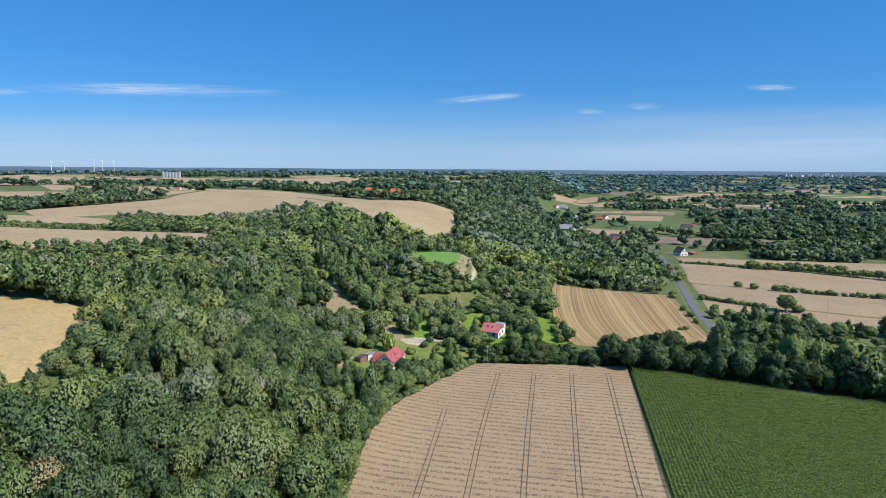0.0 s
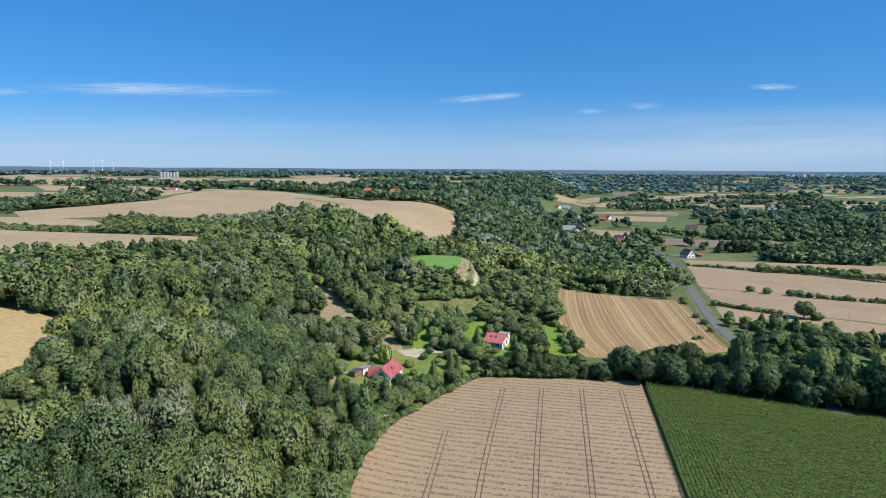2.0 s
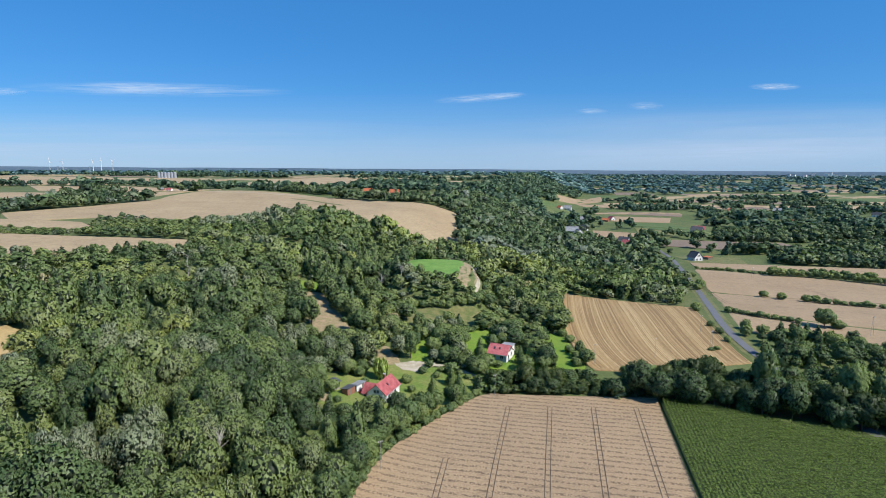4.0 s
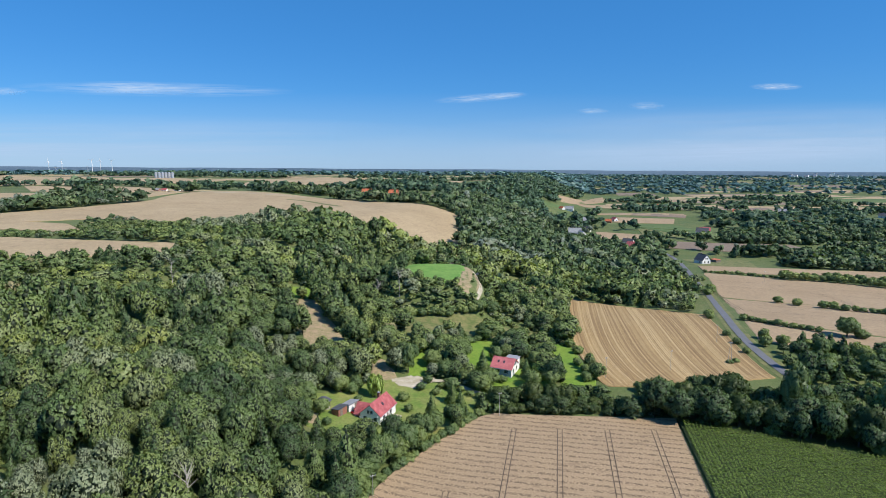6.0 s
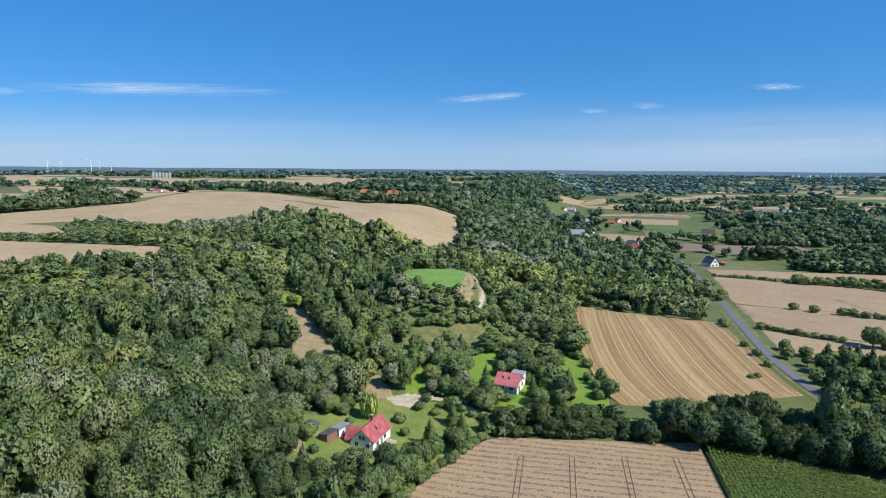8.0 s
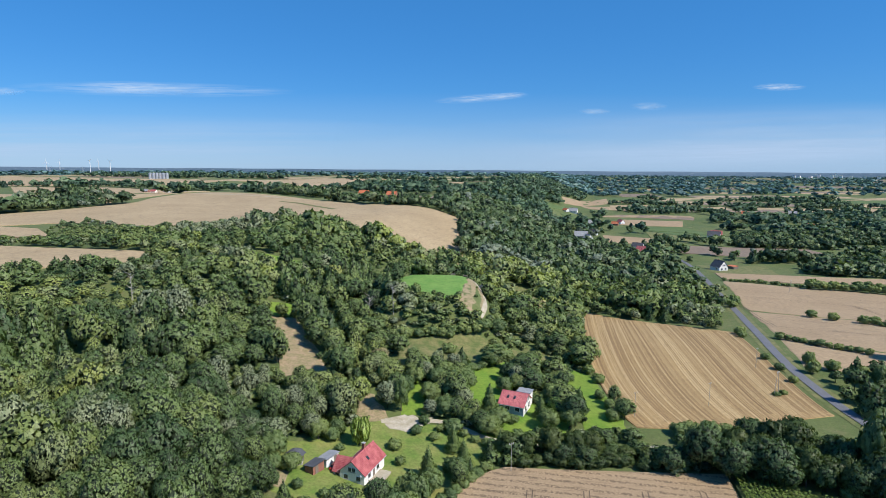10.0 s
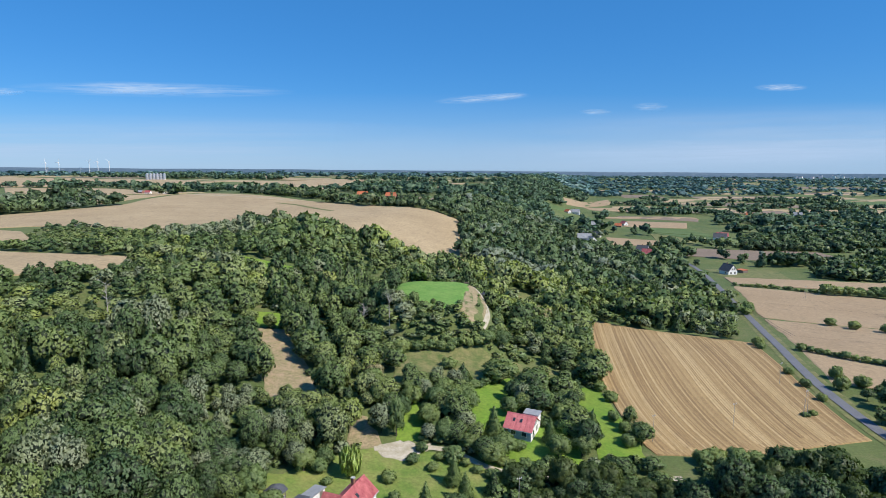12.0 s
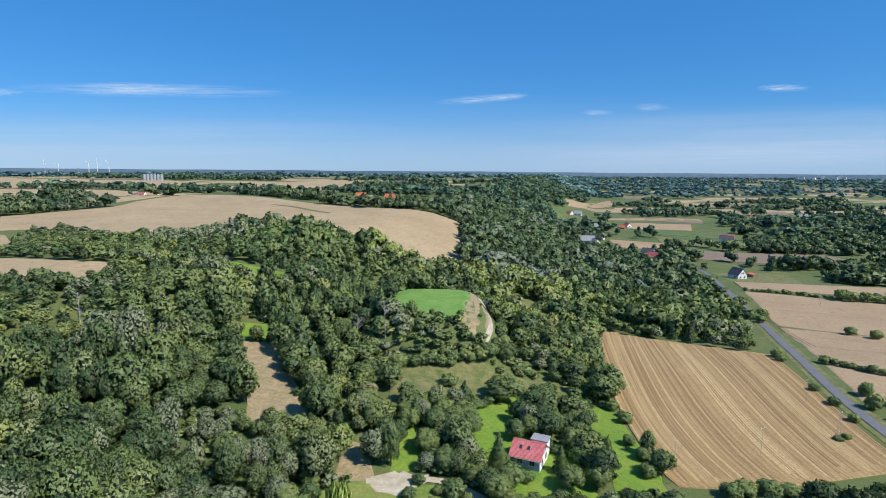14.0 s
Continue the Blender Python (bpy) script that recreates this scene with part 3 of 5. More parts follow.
# ---- vegetation ----
def clump(rng, n, size, shape, lobes):
    """The leaves of one crown, unit wide and high with its foot at 0: n leaf sprays on the skins of overlapping lobes,
    and a dark heart in each lobe.
    Returns points, faces, normals and which points are leaves rather than hearts, darkened as painted inner shade."""
    kind = shape
    cs, rs = [], []
    if kind == "spruce":
        for i in range(lobes):
            h, a = (i + 0.5) / lobes, i * 2.4
            cs.append((0.10 * (1 - h) * math.cos(a), 0.10 * (1 - h) * math.sin(a), 0.06 + 0.88 * h))
            rs.append((0.5 * (1 - h) ** 0.9 + 0.03, 0.5 * (1 - h) ** 0.9 + 0.03, 0.9 / lobes))
    else:  # boughs all round a domed crown, some reaching further than others, about one broad heart
        wide, tall, mid, small, big = {"round": (0.5, 0.40, 0.58, 0.12, 0.21), "tall": (0.43, 0.46, 0.53, 0.11, 0.19), "bush": (0.5, 0.44, 0.42, 0.14, 0.25), "willow": (0.46, 0.34, 0.62, 0.16, 0.24)}[kind]
        cs.append((0, 0, mid))
        rs.append((wide * 0.66, wide * 0.66, tall * 0.70))
        for i in range(lobes - 1):
            up = 0.97 - 1.68 * (i + rng.uniform(0.1, 0.9)) / (lobes - 1)
            a = i * 2.39996 + rng.uniform(-0.5, 0.5)
            r = rng.uniform(small, big)
            k = rng.uniform(0.82, 1.12)
            flat = math.sqrt(max(0.0, 1 - up * up))
            cs.append((flat * math.cos(a) * (wide - r) * k, flat * math.sin(a) * (wide - r) * k, mid + up * (tall - r * 0.7) * (0.6 + 0.4 * k)))
            rs.append((r, r, r * {"round": 0.8, "tall": 1.0, "bush": 0.9, "willow": 1.7}[kind]))
    cs, rs = np.array(cs), np.array(rs)
    which = rng.choice(lobes, n * 4, p=(w := rs[:, 0] ** 2) / w.sum())
    d = rng.normal(size=(n * 4, 3))
    d[:, 2] += 0.25
    d /= np.linalg.norm(d, axis=1)[:, None]
    p = cs[which] + d * rs[which] * rng.uniform(0.76, 1.14, (n * 4, 1))
    deep = ((((p[:, None] - cs[None]) / rs[None]) ** 2).sum(-1) < 0.56).any(1)
    p, d = p[~deep][:n], d[~deep][:n]
    k = len(p)
    nrm = d + rng.normal(scale=0.45, size=(k, 3))
    nrm /= np.linalg.norm(nrm, axis=1)[:, None]
    t = np.cross(nrm, rng.normal(size=(k, 3)))
    t /= np.linalg.norm(t, axis=1)[:, None]
    b = np.cross(nrm, t)
    if kind == "willow":
        b = np.tile((0, 0, 1.0), (k, 1)) + nrm * 0.2
    s = size * rng.uniform(0.6, 1.3, (k, 1))
    e = s * rng.uniform(0.55, 0.9, (k, 1)) * (4.5 if kind == "willow" else 1)
    bend = nrm * s * rng.uniform(-0.3, 0.3, (k, 1))
    V = np.stack([p - t * s - b * e, p + t * s - b * e + bend, p + t * s * rng.uniform(-0.6, 0.6, (k, 1)) + b * e * 1.3], 1).reshape(-1, 3)
    Q = np.arange(3 * k).reshape(-1, 3)
    # hearts: eight-sided lumps within the lobes, tinted dark in woodlands as painted inner shade
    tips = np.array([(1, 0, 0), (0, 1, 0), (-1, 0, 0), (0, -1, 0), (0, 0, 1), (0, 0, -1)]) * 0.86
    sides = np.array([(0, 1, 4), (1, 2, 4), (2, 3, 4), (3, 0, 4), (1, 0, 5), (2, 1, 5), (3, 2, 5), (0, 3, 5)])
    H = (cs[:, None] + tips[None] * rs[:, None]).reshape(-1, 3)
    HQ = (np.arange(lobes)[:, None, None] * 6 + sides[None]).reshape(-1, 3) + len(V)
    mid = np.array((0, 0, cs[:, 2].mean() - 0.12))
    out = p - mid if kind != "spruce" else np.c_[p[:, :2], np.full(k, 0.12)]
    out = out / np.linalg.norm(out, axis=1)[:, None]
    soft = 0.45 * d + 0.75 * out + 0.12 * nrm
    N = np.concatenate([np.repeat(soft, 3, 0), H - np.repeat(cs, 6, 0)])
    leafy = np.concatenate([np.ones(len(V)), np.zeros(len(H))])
    return np.concatenate([V, H]), np.concatenate([Q, HQ]), N / np.linalg.norm(N, axis=1)[:, None], leafy


def stem(sides=5, r=0.022, top=0.6):
    a = np.arange(sides) * 2 * math.pi / sides
    ring = np.stack([np.cos(a), np.sin(a)], 1)
    V = np.concatenate([np.c_[ring * r, np.full(sides, -0.05)], np.c_[ring * r * 0.45, np.full(sides, top)]])
    i = np.arange(sides)
    j = (i + 1) % sides
    return V, np.concatenate([np.stack([i, j, j + sides], 1), np.stack([i, j + sides, i + sides], 1)]), np.tile(np.c_[ring, np.zeros(sides)], (2, 1)), np.zeros(2 * sides)


rng = np.random.default_rng(7)
def crowns(*rows):
    """Crown models by kind, from rows of kind, leaf sprays, their size, boughs and how many models."""
    return {k: [clump(rng, n, s, k, m) for _ in range(c)] for k, n, s, m, c in rows}


FULL = crowns(("round", 1500, 0.035, 24, 4), ("tall", 1300, 0.033, 22, 3), ("bush", 620, 0.054, 13, 3), ("spruce", 1000, 0.044, 12, 2), ("willow", 1000, 0.026, 16, 1))
NEAR = crowns(("round", 1900, 0.0265, 26, 6), ("tall", 1700, 0.025, 24, 5), ("bush", 700, 0.046, 13, 3), ("spruce", 1100, 0.040, 11, 2))
MID = crowns(("round", 1250, 0.035, 22, 6), ("tall", 1150, 0.032, 20, 5), ("bush", 480, 0.058, 12, 3), ("spruce", 800, 0.050, 10, 2))
LOW = crowns(("round", 850, 0.042, 18, 6), ("tall", 780, 0.039, 17, 5), ("bush", 360, 0.066, 10, 3), ("spruce", 500, 0.062, 9, 2))
HILL = crowns(("round", 400, 0.060, 13, 6), ("tall", 370, 0.055, 13, 5), ("bush", 200, 0.088, 9, 3), ("spruce", 280, 0.080, 8, 2))
FAR = crowns(("round", 150, 0.098, 9, 6), ("tall", 140, 0.092, 9, 5), ("bush", 90, 0.13, 7, 3), ("spruce", 110, 0.125, 6, 2))
SCARP = crowns(("round", 88, 0.125, 6, 6), ("tall", 80, 0.118, 6, 5), ("bush", 60, 0.155, 5, 3), ("spruce", 70, 0.15, 5, 2))
WOODS = crowns(("round", 46, 0.17, 4, 4), ("tall", 42, 0.16, 4, 3), ("bush", 34, 0.20, 3, 2), ("spruce", 36, 0.19, 4, 2))
DIM = crowns(("round", 20, 0.27, 3, 4), ("tall", 18, 0.25, 3, 3), ("bush", 14, 0.32, 2, 2), ("spruce", 16, 0.28, 3, 2))


def woodland(name, models, trees, material, label, category="woodland", trunk=True):
    """One object of very many trees. trees: rows of x, y, height, width, tint, kind."""
    V, Q, T, M, base = [], [], [], [], 0
    kinds = sorted(models)
    which = np.array([t[5] for t in trees])
    data = np.array([t[:5] for t in trees], float)
    z = height(data[:, 0], data[:, 1])
    for kind in kinds:
        for i, model in enumerate(models[kind]):
            pick = np.where((which == kind) & (np.arange(len(data)) % len(models[kind]) == i))[0]
            if not len(pick):
                continue
            d = data[pick]
            a = rng.uniform(0, 2 * math.pi, len(d))
            c, s = np.cos(a)[:, None], np.sin(a)[:, None]
            pieces = [model]
            if trunk:
                pieces.append(stem(4))
            for pv, pq, pn, leafy in pieces:
                w = d[:, 3:4]
                P = np.stack([d[:, 0:1] + (pv[:, 0] * c - pv[:, 1] * s) * w, d[:, 1:2] + (pv[:, 0] * s + pv[:, 1] * c) * w,
                              z[pick][:, None] + pv[:, 2] * d[:, 2:3]], -1).reshape(-1, 3)
                V.append(P)
                M.append(np.stack([pn[:, 0] * c - pn[:, 1] * s, pn[:, 0] * s + pn[:, 1] * c, np.broadcast_to(pn[:, 2], (len(d), len(pn)))], -1).reshape(-1, 3))
                Q.append((np.arange(len(d))[:, None, None] * len(pv) + pq[None]).reshape(-1, pq.shape[1]) + base)
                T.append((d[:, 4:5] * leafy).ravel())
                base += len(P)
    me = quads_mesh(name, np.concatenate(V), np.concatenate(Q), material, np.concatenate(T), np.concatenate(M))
    return tagged(new(name, me), label, category, kind="stuff")


def smooth_noise(x, y, scale, seed):
    """Cheap rolling noise, about 0 to 1."""
    r = np.random.default_rng(seed)
    v = np.zeros(np.shape(x))
    for k in range(5):
        a, ph, f = r.uniform(0, 2 * math.pi), r.uniform(0, 6), (0.6 + 0.45 * k) / scale
        v = v + np.sin((x * math.cos(a) + y * math.sin(a)) * f * 2 * math.pi + ph) / (1 + 0.3 * k)
    return np.clip(0.5 + v / 4.2, 0, 1)


def scatter(x0, x1, y0, y1, step, seed):
    r = np.random.default_rng(seed)
    x, y = np.meshgrid(np.arange(x0, x1, step), np.arange(y0, y1, step * 0.87), indexing="ij")
    x = x + (np.arange(x.shape[1]) % 2)[None] * step / 2
    x, y = (x + r.uniform(-0.38, 0.38, x.shape) * step).ravel(), (y + r.uniform(-0.38, 0.38, y.shape) * step).ravel()
    keep = np.abs(x) < 0.80 * y + 14  # the land to either side of the flight
    return x[keep], y[keep], r


def clear(x, y, margin=0.0):
    free = np.ones(len(x), bool)
    for poly in OPEN:
        lo, hi = poly.min(0) - 1, poly.max(0) + 1
        m = (x > lo[0]) & (x < hi[0]) & (y > lo[1]) & (y < hi[1]) & free
        if m.any():
            free[m] &= ~inside(poly, x[m], y[m])
    return free


def near_line(x, y, line, width):
    """Which points lie within half that width of a line on the plan."""
    p, hit = np.asarray(line, float), np.zeros(len(x), bool)
    for a, b in zip(p[:-1], p[1:]):
        t = np.clip(((x - a[0]) * (b[0] - a[0]) + (y - a[1]) * (b[1] - a[1])) / ((b - a) ** 2).sum(), 0, 1)
        hit |= np.hypot(x - a[0] - t * (b[0] - a[0]), y - a[1] - t * (b[1] - a[1])) < width / 2
    return hit


OPEN.append(np.array([(-420, 425), (-290, 438), (-258, 434), (-278, 472), (-302, 490), (-378, 500), (-420, 500)], float))  # grass between two wheat fields
for outline in ([(268, 770), (330, 740), (365, 830), (440, 1050), (440, 1110), (290, 1160), (268, 1030), (262, 850)], [(222, 1185), (330, 1290), (430, 1640), (250, 1390)],
                [(182, 618), (206, 622), (208, 662), (186, 660)], [(140, 735), (172, 728), (182, 772), (150, 780)], [(170, 715), (245, 715), (262, 820), (190, 815)], [(160, 1000), (262, 1060), (262, 1160), (165, 1060)],
                [(206, 492), (262, 470), (310, 585), (222, 600)], [(52.5, 220.5), (61.5, 220.5), (61.5, 232), (52.5, 232)]):
    OPEN.append(np.array(outline, float))  # open farmland and yards of the valley

BELTS = [([(-420, 515), (-395, 530), (-362, 560), (-358, 612), (-332, 642)], 18), ([(-450, 792), (-400, 800)], 14), ([(-450, 850), (-345, 858)], 26), ([(-365, 800), (-350, 815)], 14), ([(-560, 740), (-425, 735)], 40), ([(-640, 1050), (-410, 950), (-258, 840), (-160, 780)], 40),
         ([(-140, 700), (-50, 650), (12, 655)], 44), ([(-330, 1180), (-120, 1120), (100, 1010)], 60), ([(-900, 1010), (-640, 1010)], 50), ([(-120, 880), (80, 850)], 40),
         ([(-900, 1560), (-300, 1480), (120, 1350)], 110), ([(-1700, 1750), (-700, 1700)], 120), ([(-160, 960), (60, 960)], 70)]


def wooded(x, y):
    """Where woods stand: the slopes left of the wheat, round the knoll, the belt behind the fields, belts on the plateau, and the scarp far on."""
    right = np.interp(y, [0, 142, 166, 187, 207, 209, 228, 240, 280, 330, 338, 356, 392, 430, 600, 640, 690, 760, 900, 1050, 1110, 1200, 1300, 1500, 3000, 5000],
                      [-24, -24, -18, -6, 10, 60, 62, 51, 56, 62, 127, 138, 154, 170, 205, 195, 150, 128, 145, 160, 155, 215, 232, 330, 740, 1200])
    left = np.interp(y, [0, 440, 640, 900, 1500, 3000, 5000], [-9e3, -9e3, -20, 30, 150, 480, 800])
    slope = (x < right) & (x > left)
    belt = (y > 200 - (x - 67) * 0.43) & (y < 224 - (x - 67) * 0.30) & (x > 15) & (x < 220) & (y > 140)
    out = slope | belt
    for line, width in BELTS:
        out |= near_line(x, y, line, width)
    return out


# stands of one kind within the woods: centre, reach, kind
STANDS = [(-88, 331, 16, 12, "bright"), (-134, 274, 26, 15, "bright"), (40, 445, 28, 50, "bright"), (32, 390, 12, 30, "bright"), (-30, 440, 20, 20, "bright"),
          (-150, 465, 36, 55, "silver"), (-99, 268, 15, 12, "silver"), (-105, 357, 15, 12, "silver"), (-60, 232, 10, 10, "silver"), (-70, 138, 11, 10, "silver"), (-95, 135, 14, 12, "fresh"), (-85, 118, 10, 8, "fresh"), (-75, 150, 7, 6, "fresh"), (-44, 236, 8, 7, "fresh"), (-100, 165, 8, 8, "fresh"), (-40, 120, 8, 16, "fresh"), (-30, 160, 5, 14, "fresh"),
          (-172, 310, 26, 22, "spruce"), (-64, 324, 15, 17, "spruce"), (-42, 368, 15, 28, "spruce"), (-120, 220, 18, 20, "spruce")]


def kinds_for(x, y, r):
    n = len(x)
    patchy = smooth_noise(x, y, 55, 11)
    tint = np.clip(0.08 + 0.34 * patchy + r.normal(0, 0.115, n), 0, 0.6)
    silver = (smooth_noise(x, y, 75, 13) > 0.70) & (r.uniform(size=n) < 0.32)
    tint[silver] = r.uniform(0.66, 0.76, silver.sum())
    bright = (smooth_noise(x, y, 90, 5) > 0.78) & (r.uniform(size=n) < 0.35)
    tint[bright] = r.uniform(0.78, 0.9, bright.sum())
    tint[r.uniform(size=n) < 0.003] = 1.0
    kind = np.where(r.uniform(size=n) < 0.45, "tall", "round").astype(object)
    con = (smooth_noise(x, y, 70, 8) > 0.72) & (r.uniform(size=n) < 0.5)
    kind[con] = "spruce"
    tint[con] = r.uniform(0.0, 0.3, con.sum())
    for cx, cy, rx, ry, sort in STANDS:
        m = (bump(x, y, cx, cy, rx, ry, 2) > 0.3) & (r.uniform(size=n) < 0.8)
        if sort == "spruce":
            kind[m], tint[m] = "spruce", r.uniform(0.04, 0.3, m.sum())
        elif sort == "fresh":
            tint[m] = r.uniform(0.34, 0.58, m.sum())
        else:
            kind[m] = "round" if sort == "bright" else "tall"
            tint[m] = r.uniform(0.78, 0.88, m.sum()) if sort == "bright" else r.uniform(0.69, 0.75, m.sum())
    limes = (x > 14) & (x < 125) & (y < 226)  # dark limes and hazels behind the crops
    kind[limes], tint[limes] = "round", r.uniform(0.0, 0.12, limes.sum())
    return kind, tint


def rows_of(x, y, r, h0, h1, ratio=0.62, dull=1.0):
    kind, tint = kinds_for(x, y, r)
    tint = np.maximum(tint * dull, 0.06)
    h = r.uniform(h0, h1, len(x)) * (0.8 + 0.4 * smooth_noise(x, y, 40, 17)) * r.choice([0.8, 1.0, 1.15], len(x))
    w = h * ratio * r.uniform(0.85, 1.28, len(x)) * np.where(kind == "spruce", 0.75, 1.0) * np.where(kind == "tall", 1.0, 1.15)
    return list(zip(x, y, h, w, tint, kind))


def garden_low(x, y):
    """Lower growth round the houses, the meadow and the knoll, and on the plateau's rim."""
    k = bump(x, y, 16, 262, 44, 60, 2) + bump(x, y, -40, 205, 18, 18, 2) + 1.2 * bump(x, y, -31, 180, 13, 17, 2) + ss(222, 262, y) * ss(-85, -125, x) * ss(540, 500, y) + bump(x, y, -20, 390, 60, 30, 2)
    low = 1.6 * bump(x, y, -4, 296, 36, 20, 3) + 2.2 * bump(x, y, -45, 235, 15, 9, 3) + bump(x, y, 17, 216, 12, 10, 3) + 2.0 * bump(x, y, 52, 217, 24, 11, 3) + 1.5 * bump(x, y, -106, 132, 22, 62, 3) + 1.3 * bump(x, y, -290, 402, 70, 16, 3) + 1.8 * bump(x, y, -248, 438, 55, 38, 3) + 1.3 * bump(x, y, -50, 234, 15, 11, 3) + 1.2 * bump(x, y, -68, 262, 10, 26, 3)
    low = low + 2.2 * bump(x, y, -290, 396, 95, 24, 3) + 1.1 * bump(x, y, 86, 214, 14, 12, 3)
    low = low + 1.5 * near_line(x, y, [(71, 390), (95, 366), (133, 340)], 16) + 1.3 * near_line(x, y, ROAD[5:11], 34)
    k = k - 1.2 * bump(x, y, -72, 468, 42, 34, 2) - 1.0 * bump(x, y, -125, 455, 24, 24, 2)
    return np.clip(1 - 0.42 * np.clip(k, -0.6, 1) - 0.30 * np.clip(low, 0, 1.6), 0.24, 1.3)


def rows_low(x, y, r, h0, h1, ratio):
    g = garden_low(x, y)
    return [(a, b, h * q, w * (0.42 + 0.58 * q), t + (0.12 if q < 0.5 and t < 0.45 else 0), k if q > 0.5 else "bush") for (a, b, h, w, t, k), q in zip(rows_of(x, y, r, h0, h1, ratio), g)]


# the wood goes on beneath and behind the flight
r = np.random.default_rng(30)
x, y = np.meshgrid(np.arange(-120, -26, 7.0), np.arange(-38, 58, 6.5), indexing="ij")
x, y = (x + r.uniform(-2.6, 2.6, x.shape)).ravel(), (y + r.uniform(-2.6, 2.6, y.shape)).ravel()
k = clear(x, y)
woodland("woodland", LOW, rows_of(x[k], y[k], r, 8.5, 13.0, 0.86), LEAVES, "mixed green wood beside the wheat", trunk=False)
# the woods on the slope and round the knoll, in finer leaf the nearer they lie to the flight
WOOD = []
for zone, step, seed, low, high, ratio in (((-180, 180, 58, 205), 5.4, 21, 8.5, 13.0, 0.60), ((-230, 235, 204, 262), 5.7, 27, 7.5, 12.0, 0.68), ((-420, 175, 262, 460), 6.4, 22, 7.0, 11.0, 0.80)):
    x, y, r = scatter(*zone, step, seed)
    k = wooded(x, y) & clear(x, y)
    WOOD += rows_low(x[k], y[k], r, low, high, ratio)


def nearness(x, y):
    """How near the flight comes to a place before it drops out of view."""
    stand = np.clip(np.minimum(y - abs(x) / 0.78, y - 80), 0, 105)
    return np.sqrt(x * x + (y - stand) ** 2 + 50 ** 2)


reach = np.array([nearness(t[0], t[1]) for t in WOOD])
for models, near, far, label in ((NEAR, 0, 135, "tall mixed green wood beside the wheat"), (MID, 135, 172, "dense mixed green wood on the slope"), (LOW, 172, 215, "mixed green wood round the gardens and the clearing"),
                                 (HILL, 215, 290, "mixed green wood round the knoll"), (FAR, 290, 9e3, "mixed green wood behind the knoll")):
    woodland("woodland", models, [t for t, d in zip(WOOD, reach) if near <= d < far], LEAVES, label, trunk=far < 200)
x, y, r = scatter(-75, 72, 206, 330, 3.6, 28)
k = wooded(x, y) & clear(x, y) & (r.uniform(size=len(x)) < 0.40 + 0.6 * bump(x, y, -4, 293, 32, 14, 3))
woodland("scrub", FAR, [(a, b, h, h * q, t, "bush") for a, b, h, q, t in zip(x[k], y[k], r.uniform(1.6, 3.4, k.sum()), r.uniform(1.3, 1.9, k.sum()), np.clip(r.normal(0.42, 0.2, k.sum()), 0, 0.85))], LEAVES, "tangled green scrub on the knoll's slope and under the trees", "scrub", False)
x, y, r = scatter(-700, 330, 460, 820, 7.6, 23)
village = (x > 130) & (y > 590) & (r.uniform(size=len(x)) < 0.5) & (smooth_noise(x, y, 60, 4) > 0.40)
k = (wooded(x, y) | village) & clear(x, y)
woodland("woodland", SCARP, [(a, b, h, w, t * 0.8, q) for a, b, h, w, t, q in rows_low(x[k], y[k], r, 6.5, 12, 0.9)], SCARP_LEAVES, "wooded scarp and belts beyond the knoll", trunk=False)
x, y, r = scatter(130, 800, 330, 820, 7.4, 26)
far_side = (x > np.interp(y, [196, 330, 400, 480, 530, 590, 820], [232, 300, 345, 380, 290, 300, 330])) & (smooth_noise(x, y * 1.6, 120, 9) > 0.43)
ox, oy, orr = scatter(118, 245, 190, 285, 4.7, 29)
k = (oy < 281 - (ox - 130) * 0.42) & (oy > 205 - (ox - 130) * 0.30) & (orr.uniform(size=len(ox)) < 0.5) & (ox > np.interp(oy, [190, 240, 265, 300], [105, 122, 131, 142])) & clear(ox, oy)
woodland("orchard", HILL, rows_of(ox[k], oy[k], orr, 4.2, 7.0, 0.9, 0.45), LEAVES, "grey-green orchard and copse trees below the wheat strip", "orchard")
k = far_side & clear(x, y) & (y >= 330)
woodland("copse", FAR, [(a, b, h, w, t, "bush" if i % 5 < 3 else q) for i, (a, b, h, w, t, q) in enumerate(rows_of(x[k], y[k], r, 6, 11, 1.05, 0.6))], SCARP_LEAVES, "copses on the valley floor", trunk=False)
x, y, r = scatter(-1800, 1800, 820, 1700, 12.8, 24)
gardens = (x > 120) & (x < 300) & (y < 1150) & (r.uniform(size=len(x)) < 0.5) & (smooth_noise(x, y, 70, 4) > 0.38)
k = (wooded(x, y) | gardens | ((x > np.interp(y, [820, 1200, 1700], [300, 330, 430])) & (smooth_noise(x, y * 2.6, 240, 9) > 0.50))) & clear(x, y) & (r.uniform(size=len(x)) < 0.85)
# darker tints paint in the inner shade that coarse far crowns lack
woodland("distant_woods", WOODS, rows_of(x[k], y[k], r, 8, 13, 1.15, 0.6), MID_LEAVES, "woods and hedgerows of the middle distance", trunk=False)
x, y, r = scatter(-4200, 4200, 1700, 4700, 32, 25)
k = (wooded(x, y) | (smooth_noise(x, y * 4, 800, 9) > np.where(x > 0.1 * y, 0.50, 0.60))) & (r.uniform(size=len(x)) < 0.8) & clear(x, y)
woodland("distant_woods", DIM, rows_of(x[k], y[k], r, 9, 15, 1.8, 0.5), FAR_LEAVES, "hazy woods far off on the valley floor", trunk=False)

